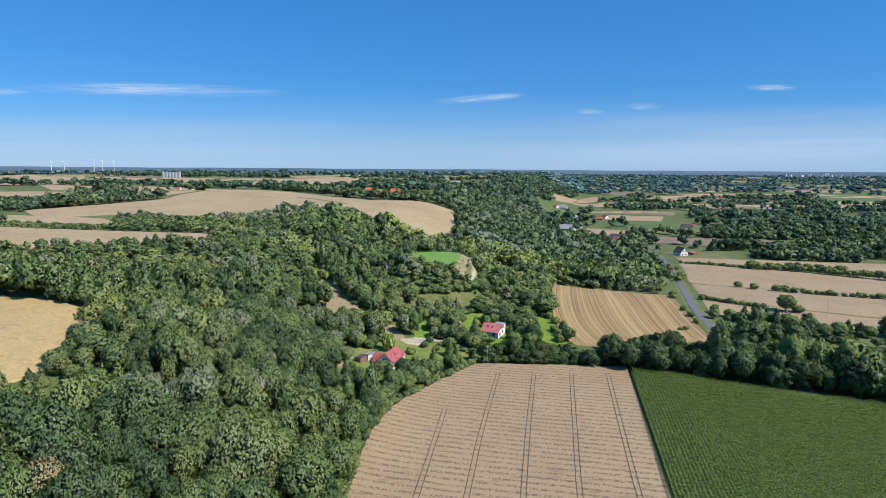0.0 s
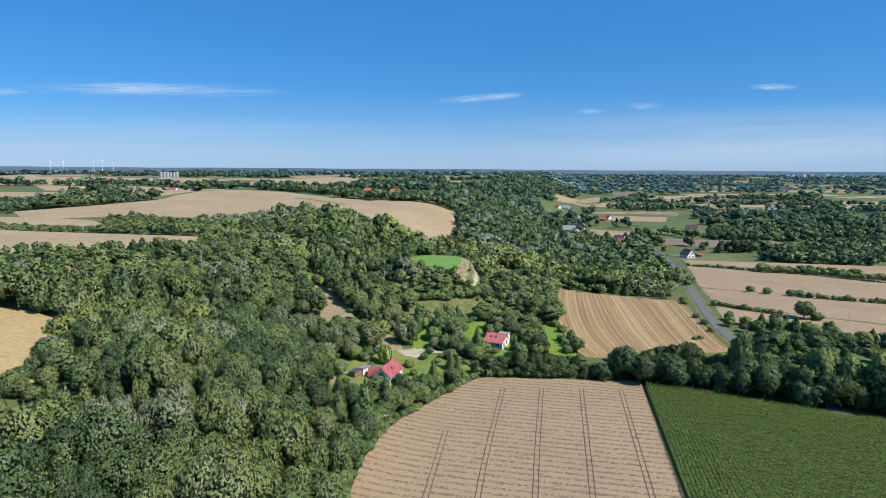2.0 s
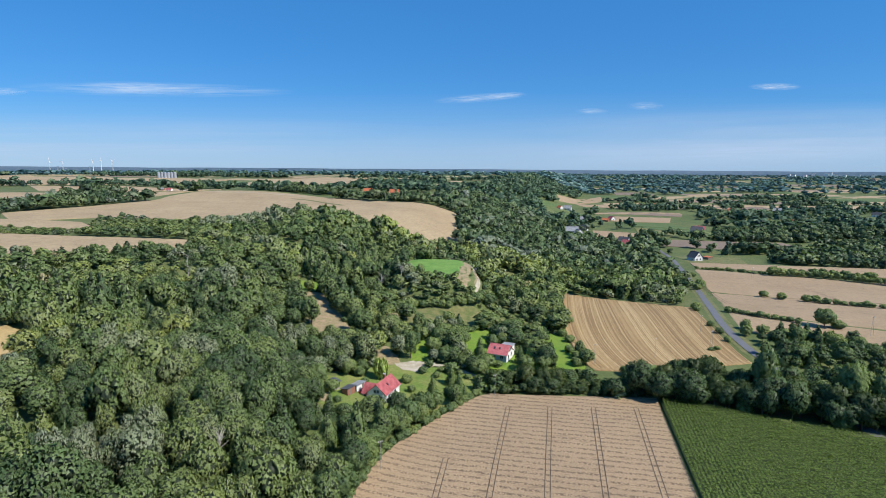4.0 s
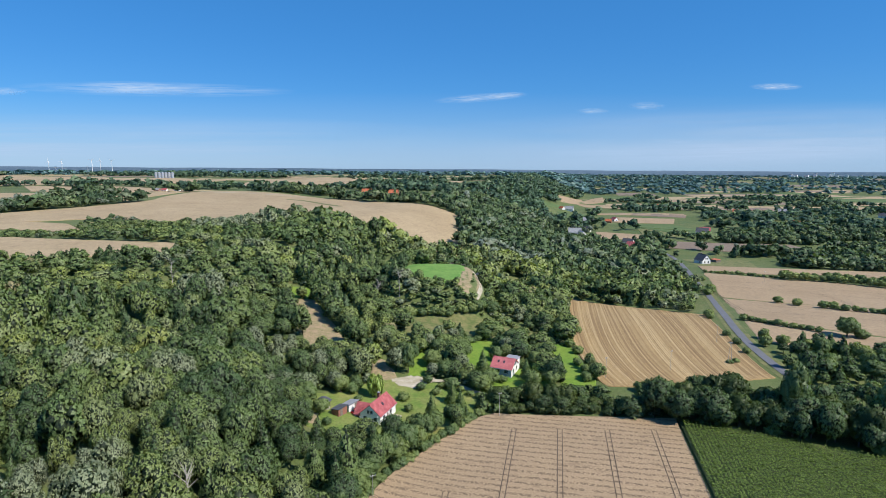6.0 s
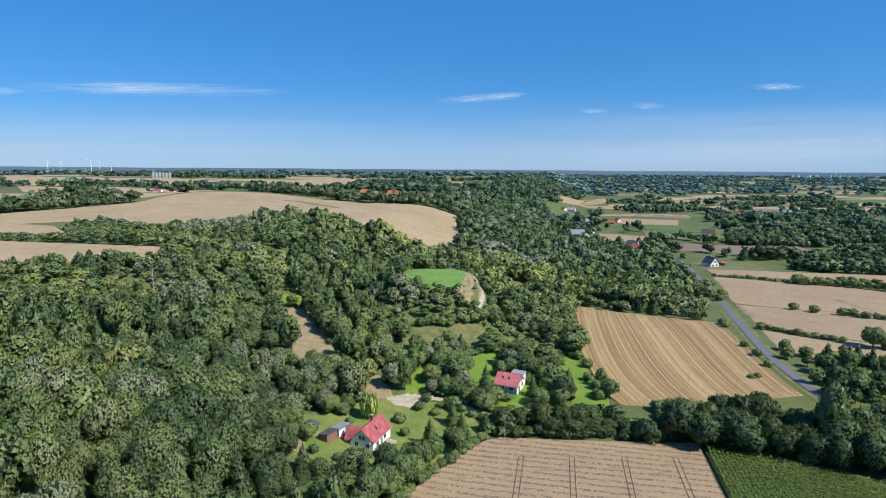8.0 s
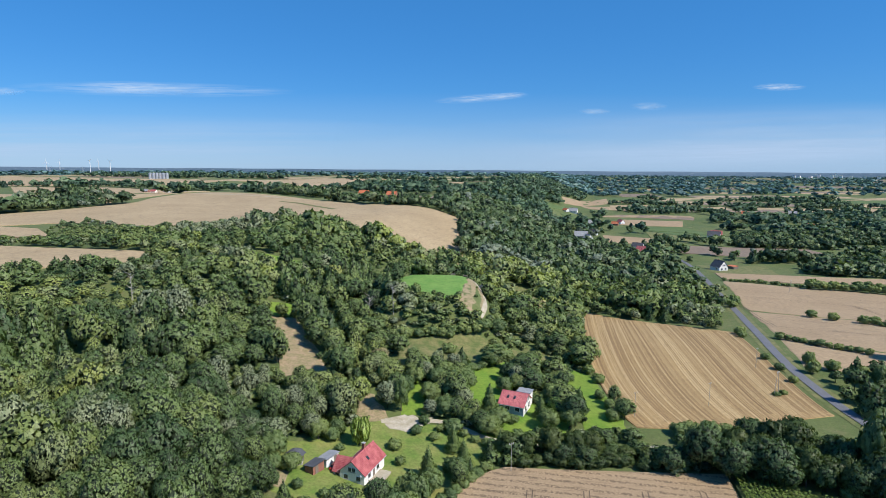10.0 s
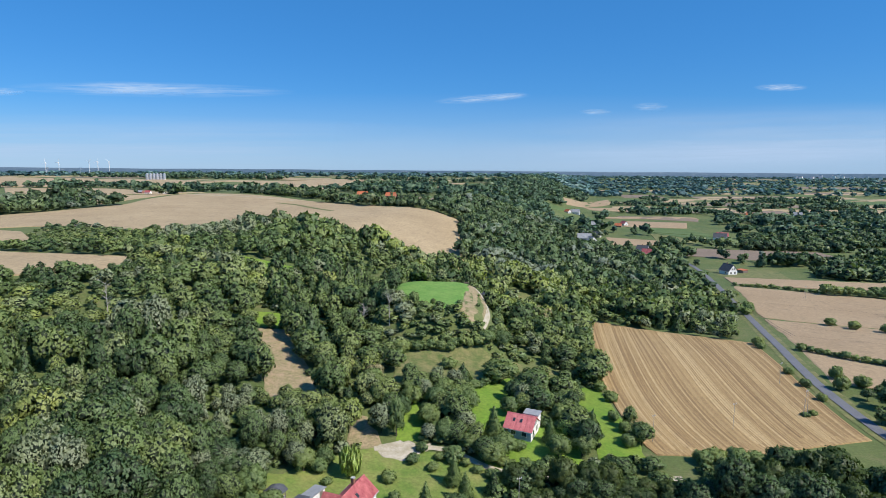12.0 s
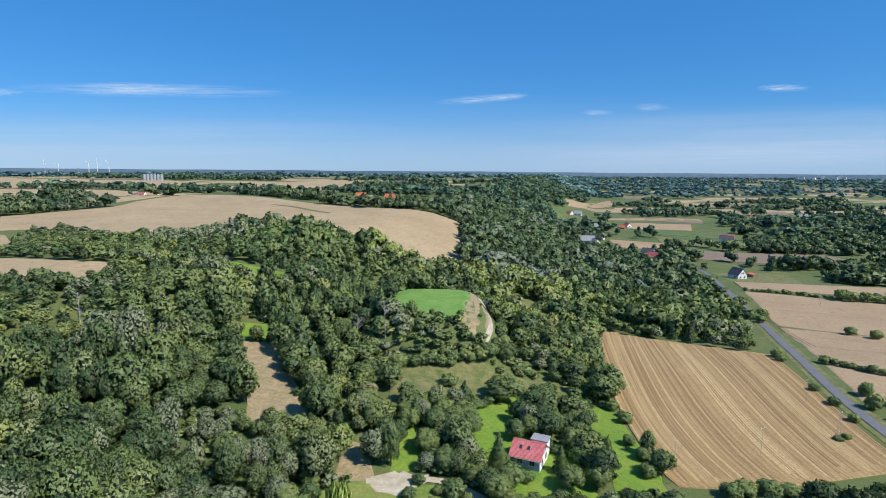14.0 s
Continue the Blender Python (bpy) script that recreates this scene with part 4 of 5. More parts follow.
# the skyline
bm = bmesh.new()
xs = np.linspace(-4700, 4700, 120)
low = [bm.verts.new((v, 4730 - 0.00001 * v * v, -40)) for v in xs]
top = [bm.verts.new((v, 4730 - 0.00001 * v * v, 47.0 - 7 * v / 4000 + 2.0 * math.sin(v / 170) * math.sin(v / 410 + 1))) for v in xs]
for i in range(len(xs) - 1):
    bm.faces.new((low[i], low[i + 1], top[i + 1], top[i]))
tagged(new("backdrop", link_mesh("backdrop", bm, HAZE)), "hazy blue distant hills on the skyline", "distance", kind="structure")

# thin high cloud far off, on sheets that glow in a painted tone
def cloud(x, z, wide, tall, density, grain, label, y=4600, lean=0.0, tone=(0.66, 0.77, 0.90)):
    bm = bmesh.new()
    bm.faces.new([bm.verts.new((a, 0, b)) for a, b in ((-1, -1), (1, -1), (1, 1), (-1, 1))])
    ob = new("cloud", link_mesh("cloud", bm, cloud_material("thin cloud", density, grain, tone)))
    ob.matrix_basis = pose(x, y - 0.008 * wide, z, 0, -lean, 0) @ Matrix.Diagonal((wide / 2, 1, tall / 2, 1))
    return tagged(ob, label, "cloud", kind="structure")


cloud(-2337, 655, 2300, 120, 0.55, 2.2, "long thin streak of white cirrus", lean=-0.8)
cloud(-2450, 672, 900, 90, 0.6, 2.6, "denser heart of the cirrus streak", lean=-2.0)
cloud(-3560, 637, 500, 70, 0.6, 2.0, "short wisp of cirrus")
cloud(230, 600, 760, 70, 0.6, 2.4, "thin wisp of cirrus", lean=4.0)
cloud(420, 618, 330, 50, 0.6, 2.8, "thin bright tip of a cirrus wisp", lean=6.0)
cloud(2506, 691, 420, 60, 0.8, 2.4, "small white wisp of cloud")
cloud(1105, 503, 260, 50, 0.5, 2.0, "tiny wisp of cloud")
cloud(1518, 543, 300, 70, 0.4, 2.0, "tiny wisp of cloud")
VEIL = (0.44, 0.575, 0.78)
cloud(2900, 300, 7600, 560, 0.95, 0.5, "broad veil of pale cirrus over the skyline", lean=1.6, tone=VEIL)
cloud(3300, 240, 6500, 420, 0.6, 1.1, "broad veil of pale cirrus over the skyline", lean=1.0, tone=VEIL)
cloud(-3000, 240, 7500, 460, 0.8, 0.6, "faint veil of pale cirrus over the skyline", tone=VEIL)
# an added glowing sheet paints pale haze behind the skyline
cloud(0, 40, 22000, 1250, 1.0, 0.02, "glowing sheet of pale blue summer haze over the skyline", 4960, tone=(0.37, 0.50, 0.72))


# ---- trees that stand apart ----
TRUNK_MESH = quads_mesh("trunk", *stem(7, 0.03, 0.62)[:2], BARK)
CROWN_MESH = {k: [quads_mesh("crown", v, q, LEAF, None, m) for v, q, m, _ in FULL[k]] for k in FULL}
CROWN_MESH_FAR = {k: [quads_mesh("crown", v, q, LEAF, None, m) for v, q, m, _ in HILL[k]] for k in HILL}
NAMES = {"round": "broadleaf_tree", "tall": "slender_tree", "bush": "bush", "spruce": "spruce", "willow": "weeping_willow"}
WHAT = {"round": "tree", "tall": "tree", "bush": "bush", "spruce": "tree", "willow": "tree"}
pr = random.Random(5)


def tree(kind, x, y, h, w, label, group="", near=True, leaf=None):
    """One tree with its trunk and crown, rooted in the land."""
    z = float(height(x, y))
    root = new(NAMES[kind])
    root.matrix_basis = pose(x, y, z - (0.09 * h if kind == "round" else 0.0), 0, 0, pr.uniform(0, 360)) @ Matrix.Diagonal((w, w, h, 1))
    tagged(root, label, WHAT[kind], group)
    meshes = (CROWN_MESH if near or kind == "willow" else CROWN_MESH_FAR)[kind]
    for name, me in (("trunk", TRUNK_MESH), ("crown", pr.choice(meshes))):
        ob = new(name, me)
        ob.parent = root
    if leaf:
        ob.material_slots[0].link = "OBJECT"
        ob.material_slots[0].material = leaf
    return root


def tree_line(kind, line, step, h, w, label, group, near=False, jitter=0.6, leaf=None):
    p = np.asarray(line, float)
    n = max(2, int(np.hypot(*np.diff(p, axis=0).T).sum() / step))
    for x, y in along(p, n):
        k = pr.uniform(0.75, 1.25)
        tree(kind, x + pr.uniform(-jitter, jitter), y + pr.uniform(-jitter, jitter), h * k, w * pr.uniform(0.85, 1.2) * math.sqrt(k), label, group, near, leaf)


# the garden of the house by the wheat
tree_line("bush", [(-3, 230), (5, 228.5), (11, 223.5), (20, 220.5), (30, 218.5)], 2.6, 2.6, 3.6, "tangled green shrub beside the farm track", "track shrubs", True, 0.8)
tree_line("bush", [(-2, 223.5), (6, 220), (12, 215.5), (24, 214.5)], 2.8, 2.4, 3.2, "tangled green shrub beside the farm track", "track shrubs", True, 0.7)
tree_line("bush", [(-3, 250), (-7, 243), (-4, 236)], 2.6, 3.0, 4.0, "tangled green shrub beside the farm track", "track shrubs", True, 0.9)
tree_line("bush", [(-29, 217), (-32, 222), (-29, 231), (-33, 240)], 2.6, 3.6, 4.4, "dense shrub at the edge of the clearing", "clearing shrubs", True, 0.9)
tree_line("bush", [(21, 244), (26, 243), (33, 241), (36, 234)], 2.8, 2.6, 3.4, "leafy garden shrub behind the house", "house shrubs", True, 0.8)
tree_line("bush", [(-12, 261), (-3, 262), (8, 262), (13, 270)], 2.8, 3.0, 4.0, "leafy shrub at the foot of the meadow", "meadow shrubs", True, 0.8)
tree("willow", -23, 213, 6.5, 6.2, "weeping willow with hanging pale green twigs on the lawn", leaf=PALE_LEAF)
tree("spruce", -5, 201.5, 8.5, 4.6, "dark green spruce at the lawn's edge", "garden spruces")
tree("spruce", 1, 214, 8.0, 4.2, "dark green spruce at the lawn's edge", "garden spruces")
tree("spruce", 3.5, 208, 7.5, 4.2, "dark green spruce at the lawn's edge", "garden spruces")
tree("spruce", 11.5, 233, 10.0, 5.4, "dark spruce beside the pink-roofed house", "garden spruces")
tree("spruce", 26.5, 233, 7.5, 4.0, "dark spruce before the pink-roofed house", "garden spruces")
tree("spruce", 38.5, 237, 9.0, 4.8, "dark spruce on the grass strip", "garden spruces")
tree("spruce", 13, 213.5, 7.0, 3.6, "dark spruce beside the farm track", "garden spruces")
for bx, by, bh, bw in ((-14, 213, 3.2, 4.2), (-9, 221, 3.0, 3.6), (-12, 206, 3.0, 3.0), (1, 223.5, 4.2, 6.0), (-4, 219, 2.4, 3.4), (-27.5, 209, 2.2, 2.8), (-30, 213, 4.4, 4.4), (-33, 190.5, 2.6, 3.0),
                       (-27, 189, 2.2, 2.6), (-21, 190, 2.8, 2.4), (-14, 194.5, 2.0, 2.2), (-7, 226, 3.0, 3.4), (-40, 196, 4.5, 4.5), (-9, 199, 3.2, 3.2), (0, 204.5, 4.5, 4.2)):
    tree("bush", bx, by, bh, bw, "rounded green garden bush on the lawn", "garden bushes")
tree("tall", -14, 231.5, 10.5, 6.0, "tall tree of mixed light and dark green by the gravel yard")
tree("round", 32.5, 237.5, 6.5, 7.0, "pale silvery green tree beside the trampoline", leaf=PALE_LEAF)
tree("round", -36, 196.5, 5.0, 5.5, "dark leafy tree before the sheds", "garden trees")
tree("round", -46, 204, 7.5, 7, "leafy tree behind the sheds", "garden trees")
tree("round", -33.5, 212.5, 6.5, 6, "leafy tree behind the sheds", "garden trees")
tree("round", -41, 200, 8, 7, "bright green rounded tree at the lawn's corner")
tree("round", -29.5, 216, 5, 4.5, "small bright green tree beside the willow")
tree("round", -9, 190.5, 7, 7, "leafy tree between lawn and wheat", "garden trees")
tree("round", -4, 195.5, 6.5, 6, "leafy tree between lawn and wheat", "garden trees")
tree("round", 2, 202, 6, 6, "leafy tree between lawn and wheat", "garden trees")
# round the second house and on its meadow
for bx, by, bh, bw in ((13.5, 226.5, 6.5, 7.5), (32, 245, 6.5, 7.5), (22, 250, 7.0, 7.0), (28, 254, 7.0, 7.5), (17, 247, 6.5, 5.5), (35, 257, 6.0, 6.5), (16.5, 271.5, 9.0, 12.5),
                       (-13, 240, 7.0, 5.0), (-11, 247, 6.5, 6.5), (-4, 247, 7.0, 7.0), (-2, 255, 5.4, 7.0), (-9, 255, 5.2, 6.5), (1, 250, 6.5, 7.0), (-5, 238, 5.5, 6.0), (-1, 231, 6.5, 7.0), (2, 239, 5.5, 6.5), (5, 255, 5.0, 6.0), (-6, 238, 6.5, 7.0), (1, 246, 7.0, 8.0), (5.5, 248, 6.5, 7.0), (-12, 252, 5.6, 6.5),
                       (24.4, 263, 7.0, 8.0), (29, 266, 7.0, 7.5), (35.3, 264, 7.0, 8.0), (27.6, 227, 6.5, 7.0), (34, 228, 6.5, 7.0), (10.5, 223, 6.0, 7.0), (5.5, 228, 5.5, 6.0), (-23, 252, 8.0, 7.5), (-20, 245, 7.5, 6.5)):
    tree("round", bx, by, bh, bw, "leafy fruit tree on the green meadow", "orchard trees")
for bx, by, bh, bw in ((-0.5, 275.5, 4.4, 6.2), (-17.5, 281, 3.4, 3.2), (2, 268, 2.4, 3.4), (18, 229, 3.0, 3.6), (10, 230, 2.6, 3.2), (51, 264, 4, 4), (48, 250, 3.6, 4), (49, 242, 4, 4), (47.5, 234, 4.2, 4.5), (51, 282, 5, 5), (53, 291, 5, 5), (50, 273, 4, 4.4)):
    tree("bush", bx, by, bh, bw, "green bush at the edge of the meadow", "meadow bushes")
# the knoll
for bx, by, bh, bw in ((-14.5, 308, 6, 5), (-19, 309, 5, 5), (-7, 308, 3, 2.2), (11, 312, 1.6, 2.0), (12, 329, 1.4, 1.6), (-24, 309, 5, 5)):
    tree("bush", bx, by, bh, bw, "bush on the knoll's slope", "knoll bushes")
tree("round", 19, 297, 7, 8, "broad dark green tree at the foot of the path")
tree("round", 13, 291.5, 6.0, 7.5, "broad dark green tree at the foot of the path")
tree_line("bush", [(-18, 284), (-8, 285), (2, 286), (10, 289)], 2.4, 4.6, 5.0, "dense green shrub below the knoll", "knoll bushes", True, 0.9)
# hedges and lone trees of the valley fields
tree_line("bush", [(204, 495), (228, 484), (247, 464)], 3.4, 3.0, 4.4, "low dark green hedge bush between wheat fields", "field hedge")
tree_line("round", [(248, 462), (277, 452), (299, 430), (335, 400)], 4.5, 6.5, 8.0, "hedgerow tree between wheat fields", "hedgerow trees")
tree_line("round", [(252, 470), (280, 460), (305, 440)], 6, 6.5, 8.0, "hedgerow tree between wheat fields", "hedgerow trees")
tree_line("bush", [(215, 354), (228, 344), (262, 322)], 3.2, 3.4, 4.6, "low dark green hedge bush between wheat fields", "field hedge")
tree_line("bush", [(147, 323), (156, 310), (168, 298)], 2.8, 3.2, 4.2, "low dark green hedge bush between wheat fields", "field hedge")
tree("round", 176, 291, 10, 10.5, "tall rounded silver-green tree in the hedge")
tree("bush", 181, 289, 4.5, 7, "low spreading bush in the hedge")
for bx, by in ((195, 377.5), (201, 369), (211, 360.5), (215, 358.5)):
    tree("bush", bx, by, 5.0, 6.4, "round grey-green bush standing in the wheat", "bushes in the wheat")
for bx, by, bh, bw in ((184, 454, 4, 4.5), (169, 409, 6, 7), (165, 403, 5, 6), (172, 415, 6, 7), (133, 331, 4.5, 5.5), (131, 325, 3.4, 4.5), (123, 291, 3.2, 4), (121.5, 279, 3.4, 4.2), (119.5, 267, 3, 3.6), (137, 287, 5.5, 5), (132, 276, 6, 5.5), (141, 279, 5, 6), (146, 271, 6, 6), (110, 256, 2, 3)):
    tree("bush", bx, by, bh, bw, "green bush on the road's grass verge", "roadside bushes")
for bx, by, bh, bw in ((146, 262, 9, 6), (152, 266, 7, 7), (160, 259, 7, 8), (168, 257, 6.5, 7), (156, 250, 7, 7), (176, 250, 6.5, 7.5), (166, 246, 7, 8), (142, 250, 7, 7), (150, 240, 8, 8), (186, 246, 6, 7), (134, 240, 9, 7)):
    tree("round", bx, by, bh, bw, "scattered orchard tree below the wheat strip", "valley orchard trees")
# the tall belt behind the maize and the hedge behind the wheat
tree_line("round", [(70, 208), (84, 200), (104, 192), (140, 176), (180, 160)], 4.6, 11, 8.8, "tall dark green broadleaf tree of the belt behind the maize", "belt trees", True, 1.2, DARK_LEAF)
tree_line("round", [(80, 211), (104, 199), (140, 184), (180, 168)], 5.4, 13.5, 9.5, "tall dark green broadleaf tree of the belt behind the maize", "belt trees", True, 1.5, DARK_LEAF)
for bx, by, bh, bw in ((97.5, 199, 20, 10), (118, 190, 18, 10), (126, 188, 16, 9), (133, 184, 18, 10)):
    tree("tall", bx, by, bh, bw, "very tall grey-green poplar above the belt", "belt poplars")
for bx, by, bh, bw in ((74, 203.5, 3.2, 4.5), (78, 202, 3.0, 4.2), (90, 195, 4.5, 5.0), (112, 184.5, 6.0, 6.0)):
    tree("bush", bx, by, bh, bw, "fresh green bush before the dark belt", "belt bushes")
tree_line("round", [(15, 213), (24, 211.5), (36, 211)], 3.8, 8.0, 6.6, "dense green tree of the hedge behind the wheat", "hedge trees", True, 0.9, DARK_LEAF)
tree_line("round", [(40, 211.5), (52, 212), (68, 211)], 3.8, 5.0, 5.8, "dense green tree of the hedge behind the wheat", "hedge trees", True, 0.9, DARK_LEAF)
tree_line("bush", [(16, 209.5), (40, 208.8), (66, 208.8)], 2.2, 3.0, 4.2, "low bush at the wheat's edge", "hedge bushes", True, 1.2, DARK_LEAF)
# the wood's sunlit front along the wheat
tree_line("round", [(-25, 100), (-25, 142), (-19, 168), (-7, 189)], 4.2, 7.5, 6.6, "leafy tree at the edge of the wheat", "wood edge trees", True, 0.8)
tree_line("bush", [(-22.8, 100), (-23, 142), (-17, 166), (-5, 187), (9, 206)], 3.0, 2.6, 3.4, "low bush at the edge of the wheat", "wood edge bushes", True, 0.5)


def snag(x, y, h, label):
    """A dead tree: a bare pale stem with forked limbs."""
    root = thing("dead_tree", (x, y, float(height(x, y))), pr.uniform(0, 360), label, "tree", "dead trees")
    part("trunk", rod(0.22, 0.06, (0, 0, -0.3), (0.3, 0, h)), SNAG, root)
    for i in range(14):
        z, a, d = h * pr.uniform(0.35, 0.95), pr.uniform(0, 6.28), pr.uniform(1.0, 2.6)
        part("limb", rod(0.11, 0.03, (0.2 * z / h, 0, z), (d * math.cos(a), d * math.sin(a), z + d * 0.8), 4), SNAG, root)


SNAG = plain("dead grey wood", (0.36, 0.33, 0.28), (0.46, 0.43, 0.38), 1.0, 0.9)
snag(-22.5, 294, 12, "bare dead tree below the knoll")
snag(-48, 142, 13, "bare pale dead tree in the wood")
snag(-33, 300, 10, "bare grey dead tree in the wood")
snag(-115, 275, 13, "bare pale dead tree among silver poplars")
snag(-62, 205, 10, "bare grey dead tree in the wood")


# ---- buildings ----
def wall_window(parent, x, y, z, w, h, face):
    """A framed window set on a wall that faces -y ('s'), +y ('n'), +x ('e') or -x ('w')."""
    t = 0.12
    long = face in "sn"
    f = part("window", box(w + 0.16 if long else t, t if long else w + 0.16, h + 0.16, x, y, z - 0.08), WHITE, parent)
    k = {"s": (0, -0.03), "n": (0, 0.03), "e": (0.03, 0), "w": (-0.03, 0)}[face]
    for s in (-0.25, 0.25):
        part("pane", box(w * 0.46 if long else t, t if long else w * 0.46, h, x + k[0] + (s * w if long else 0), y + k[1] + (0 if long else s * w), z), GLASS_DARK, f)
    part("sill", box(w + 0.3 if long else 0.3, 0.3 if long else w + 0.3, 0.06, x + k[0], y + k[1], z - 0.16), CONCRETE, f)
    return f


def gable_walls(width, length, eave, ridge):
    return prism([(-width / 2, -0.6), (width / 2, -0.6), (width / 2, eave), (0, ridge), (-width / 2, eave)], length)


def roof_side(width, length, eave, ridge, side, over=0.45, courses=13):
    """One slope of a tiled roof, stepped course by course, over the eave at that side (-1 or 1)."""
    run, rise = width / 2 + over, (ridge - eave) * (1 + over / (width / 2))
    low = ridge - rise
    pts = []
    for i in range(courses):
        a, b = i / courses, (i + 1) / courses
        pts += [(side * run * a, ridge - rise * a + 0.14), (side * run * b, ridge - rise * b + 0.19)]
    pts += [(side * run, low + 0.02), (0, ridge + 0.0)]
    return prism(pts, length + 2 * over * 0.8)


def house(at, turn, width, length, eave, ridge, walls, tiles, label, windows=(), chimney=None, skylights=(), door=None, courses=13, size=1.0, name="house", group=""):
    """A gabled house whose ridge runs along its own y. windows: rows of x, y, z, width, height, face."""
    root = thing(name, (at[0], at[1], float(height(*at)) + 0.1), turn, label, "house", group, size)
    part("wall", gable_walls(width, length, eave, ridge), walls, root)
    for s in (-1, 1):
        part("roof", roof_side(width, length, eave, ridge, s, courses=courses), tiles, root)
    part("ridge_cap", prism([(-0.22, ridge + 0.10), (0, ridge + 0.30), (0.22, ridge + 0.10)], length + 0.7), tiles, root)
    for s in (-1, 1):
        part("gutter", rod(0.07, 0.07, (s * (width / 2 + 0.5), -length / 2 - 0.3, eave - 0.28), (s * (width / 2 + 0.5), length / 2 + 0.3, eave - 0.28)), STEEL, root)
    for w in windows:
        wall_window(root, *w)
    if door:
        x, y, face = door
        part("door", box(0.95 if face in "sn" else 0.12, 0.12 if face in "sn" else 0.95, 2.05, x, y, 0.05), WOOD_GREY, root, "brown wooden front door")
    if chimney:
        c = part("chimney", box(0.7, 0.7, 2.0, chimney[0], chimney[1], ridge - 1.0, 0.03), BRICK, root, "red brick chimney")
        part("cap", box(0.85, 0.85, 0.12, chimney[0], chimney[1], ridge + 1.0), CONCRETE, c)
    for side, y, a in skylights:
        k = width / 2 * a
        z = ridge - (ridge - eave) * a + 0.2
        ang = math.degrees(math.atan2(ridge - eave, width / 2)) * side
        f = part("skylight", box(0.95, 0.6, 0.14), ROOF_DARK, root)
        f.matrix_basis = pose(side * k, y, z, 0, ang, 0)
        part("pane", box(0.78, 0.44, 0.05, 0, 0, 0.13), GLASS_DARK, f)
    return root


# the red-roofed house by the wheat, its cross wing and shed
h1 = house((-20.4, 200.9), -20, 6.2, 10.0, 2.6, 5.2, RENDER_WHITE, TILE_RED, "white rendered house with steep red tiled roof and side wing",
           [(-0.55, -5.0, 2.7, 0.75, 0.95, "s"), (0.45, -5.0, 2.7, 0.75, 0.95, "s"), (-1.6, -5.0, 0.8, 1.0, 1.0, "s"), (1.6, -5.0, 0.8, 1.0, 1.0, "s"), (3.1, -2.6, 0.8, 1.2, 1.1, "e"), (3.1, 1.6, 0.8, 1.2, 1.1, "e")],
           (-0.8, 2.0), [(1, -0.4, 0.5)], (3.1, -0.3, "e"), 16)
part("wing_wall", prism([(-2.3, -0.6), (2.3, -0.6), (2.3, 1.9), (0, 4.4), (-2.3, 1.9)], 4.4), RENDER_WHITE, h1).matrix_basis = pose(-3.0, -2.2, 0, 0, 0, 90)
for side in (-1, 1):
    part("wing_roof", roof_side(4.6, 4.6, 1.9, 4.4, side, 0.35, 10), TILE_RED, h1).matrix_basis = pose(-2.9, -2.2, 0, 0, 0, 90)
wall_window(h1, -4.2, -4.5, 0.7, 0.9, 0.9, "s")
part("terrace", box(3.0, 6.4, 0.5, 4.7, -0.6, -0.40, 0.03), GRAVEL, h1, "pale paved terrace beside the wall")
part("dish", rod(0.35, 0.3, (2.5, -5.1, 2.3), (2.6, -5.3, 2.36), 10), WHITE, h1, "white satellite dish")


def shed(at, turn, w, l, h, walls, top, label, doors):
    root = thing("shed", (*at, float(height(*at))), turn, label, "shed")
    part("wall", prism([(-w / 2, -0.5), (w / 2, -0.5), (w / 2, h), (-w / 2, h - 0.35)], l), walls, root)
    part("roof", prism([(-w / 2 - 0.3, h - 0.35), (w / 2 + 0.3, h + 0.05), (w / 2 + 0.3, h + 0.2), (-w / 2 - 0.3, h - 0.2)], l + 0.5), top, root)
    for y in doors:
        part("door", box(0.1, 1.0, 1.95, w / 2, y, 0.05), WOOD_GREY, root)
    return root


shed((-31.2, 198.4), -28, 2.5, 3.8, 2.2, BRICK, ROOF_DARK, "red brick shed with a dark felt roof", [-0.6])
shed((-28.9, 202.6), -28, 2.6, 4.4, 2.2, RENDER_WHITE, ROOF_GREY, "whitewashed lean-to shed with a grey roof", [1.0])


def gazebo(x, y, r):
    """A six-sided garden pavilion: posts, a low boarded rail and a dark faceted roof."""
    root = thing("gazebo", (x, y, float(height(x, y)) + 0.15), 10, "six-sided timber garden gazebo with a dark felt roof", "gazebo")
    ring = [(r * math.cos(math.pi / 3 * i), r * math.sin(math.pi / 3 * i)) for i in range(6)]
    part("floor", rod(r, r, (0, 0, -0.4), (0, 0, 0.12), 6), CONCRETE, root)
    for (ax, ay), (bx, by) in zip(ring, ring[1:] + ring[:1]):
        part("post", rod(0.08, 0.08, (ax * 0.95, ay * 0.95, 0.1), (ax * 0.95, ay * 0.95, 2.2), 6), WOOD_GREY, root)
        if (ax, ay) != ring[4]:
            part("rail", rod(0.06, 0.06, (ax * 0.95, ay * 0.95, 0.9), (bx * 0.95, by * 0.95, 0.9), 4), WOOD_GREY, root)
    bm = bmesh.new()
    low = [bm.verts.new((1.28 * px, 1.28 * py, 2.1)) for px, py in ring]
    mid = [bm.verts.new((0.55 * px, 0.55 * py, 3.0)) for px, py in ring]
    tip, under = bm.verts.new((0, 0, 3.35)), bm.verts.new((0, 0, 2.2))
    for i in range(6):
        j = (i + 1) % 6
        bm.faces.new((low[i], low[j], mid[j], mid[i])), bm.faces.new((mid[i], mid[j], tip)), bm.faces.new((low[j], low[i], under))
    bmesh.ops.recalc_face_normals(bm, faces=bm.faces)
    part("roof", bm, ROOF_DARK, root, "dark felt roof in six facets")


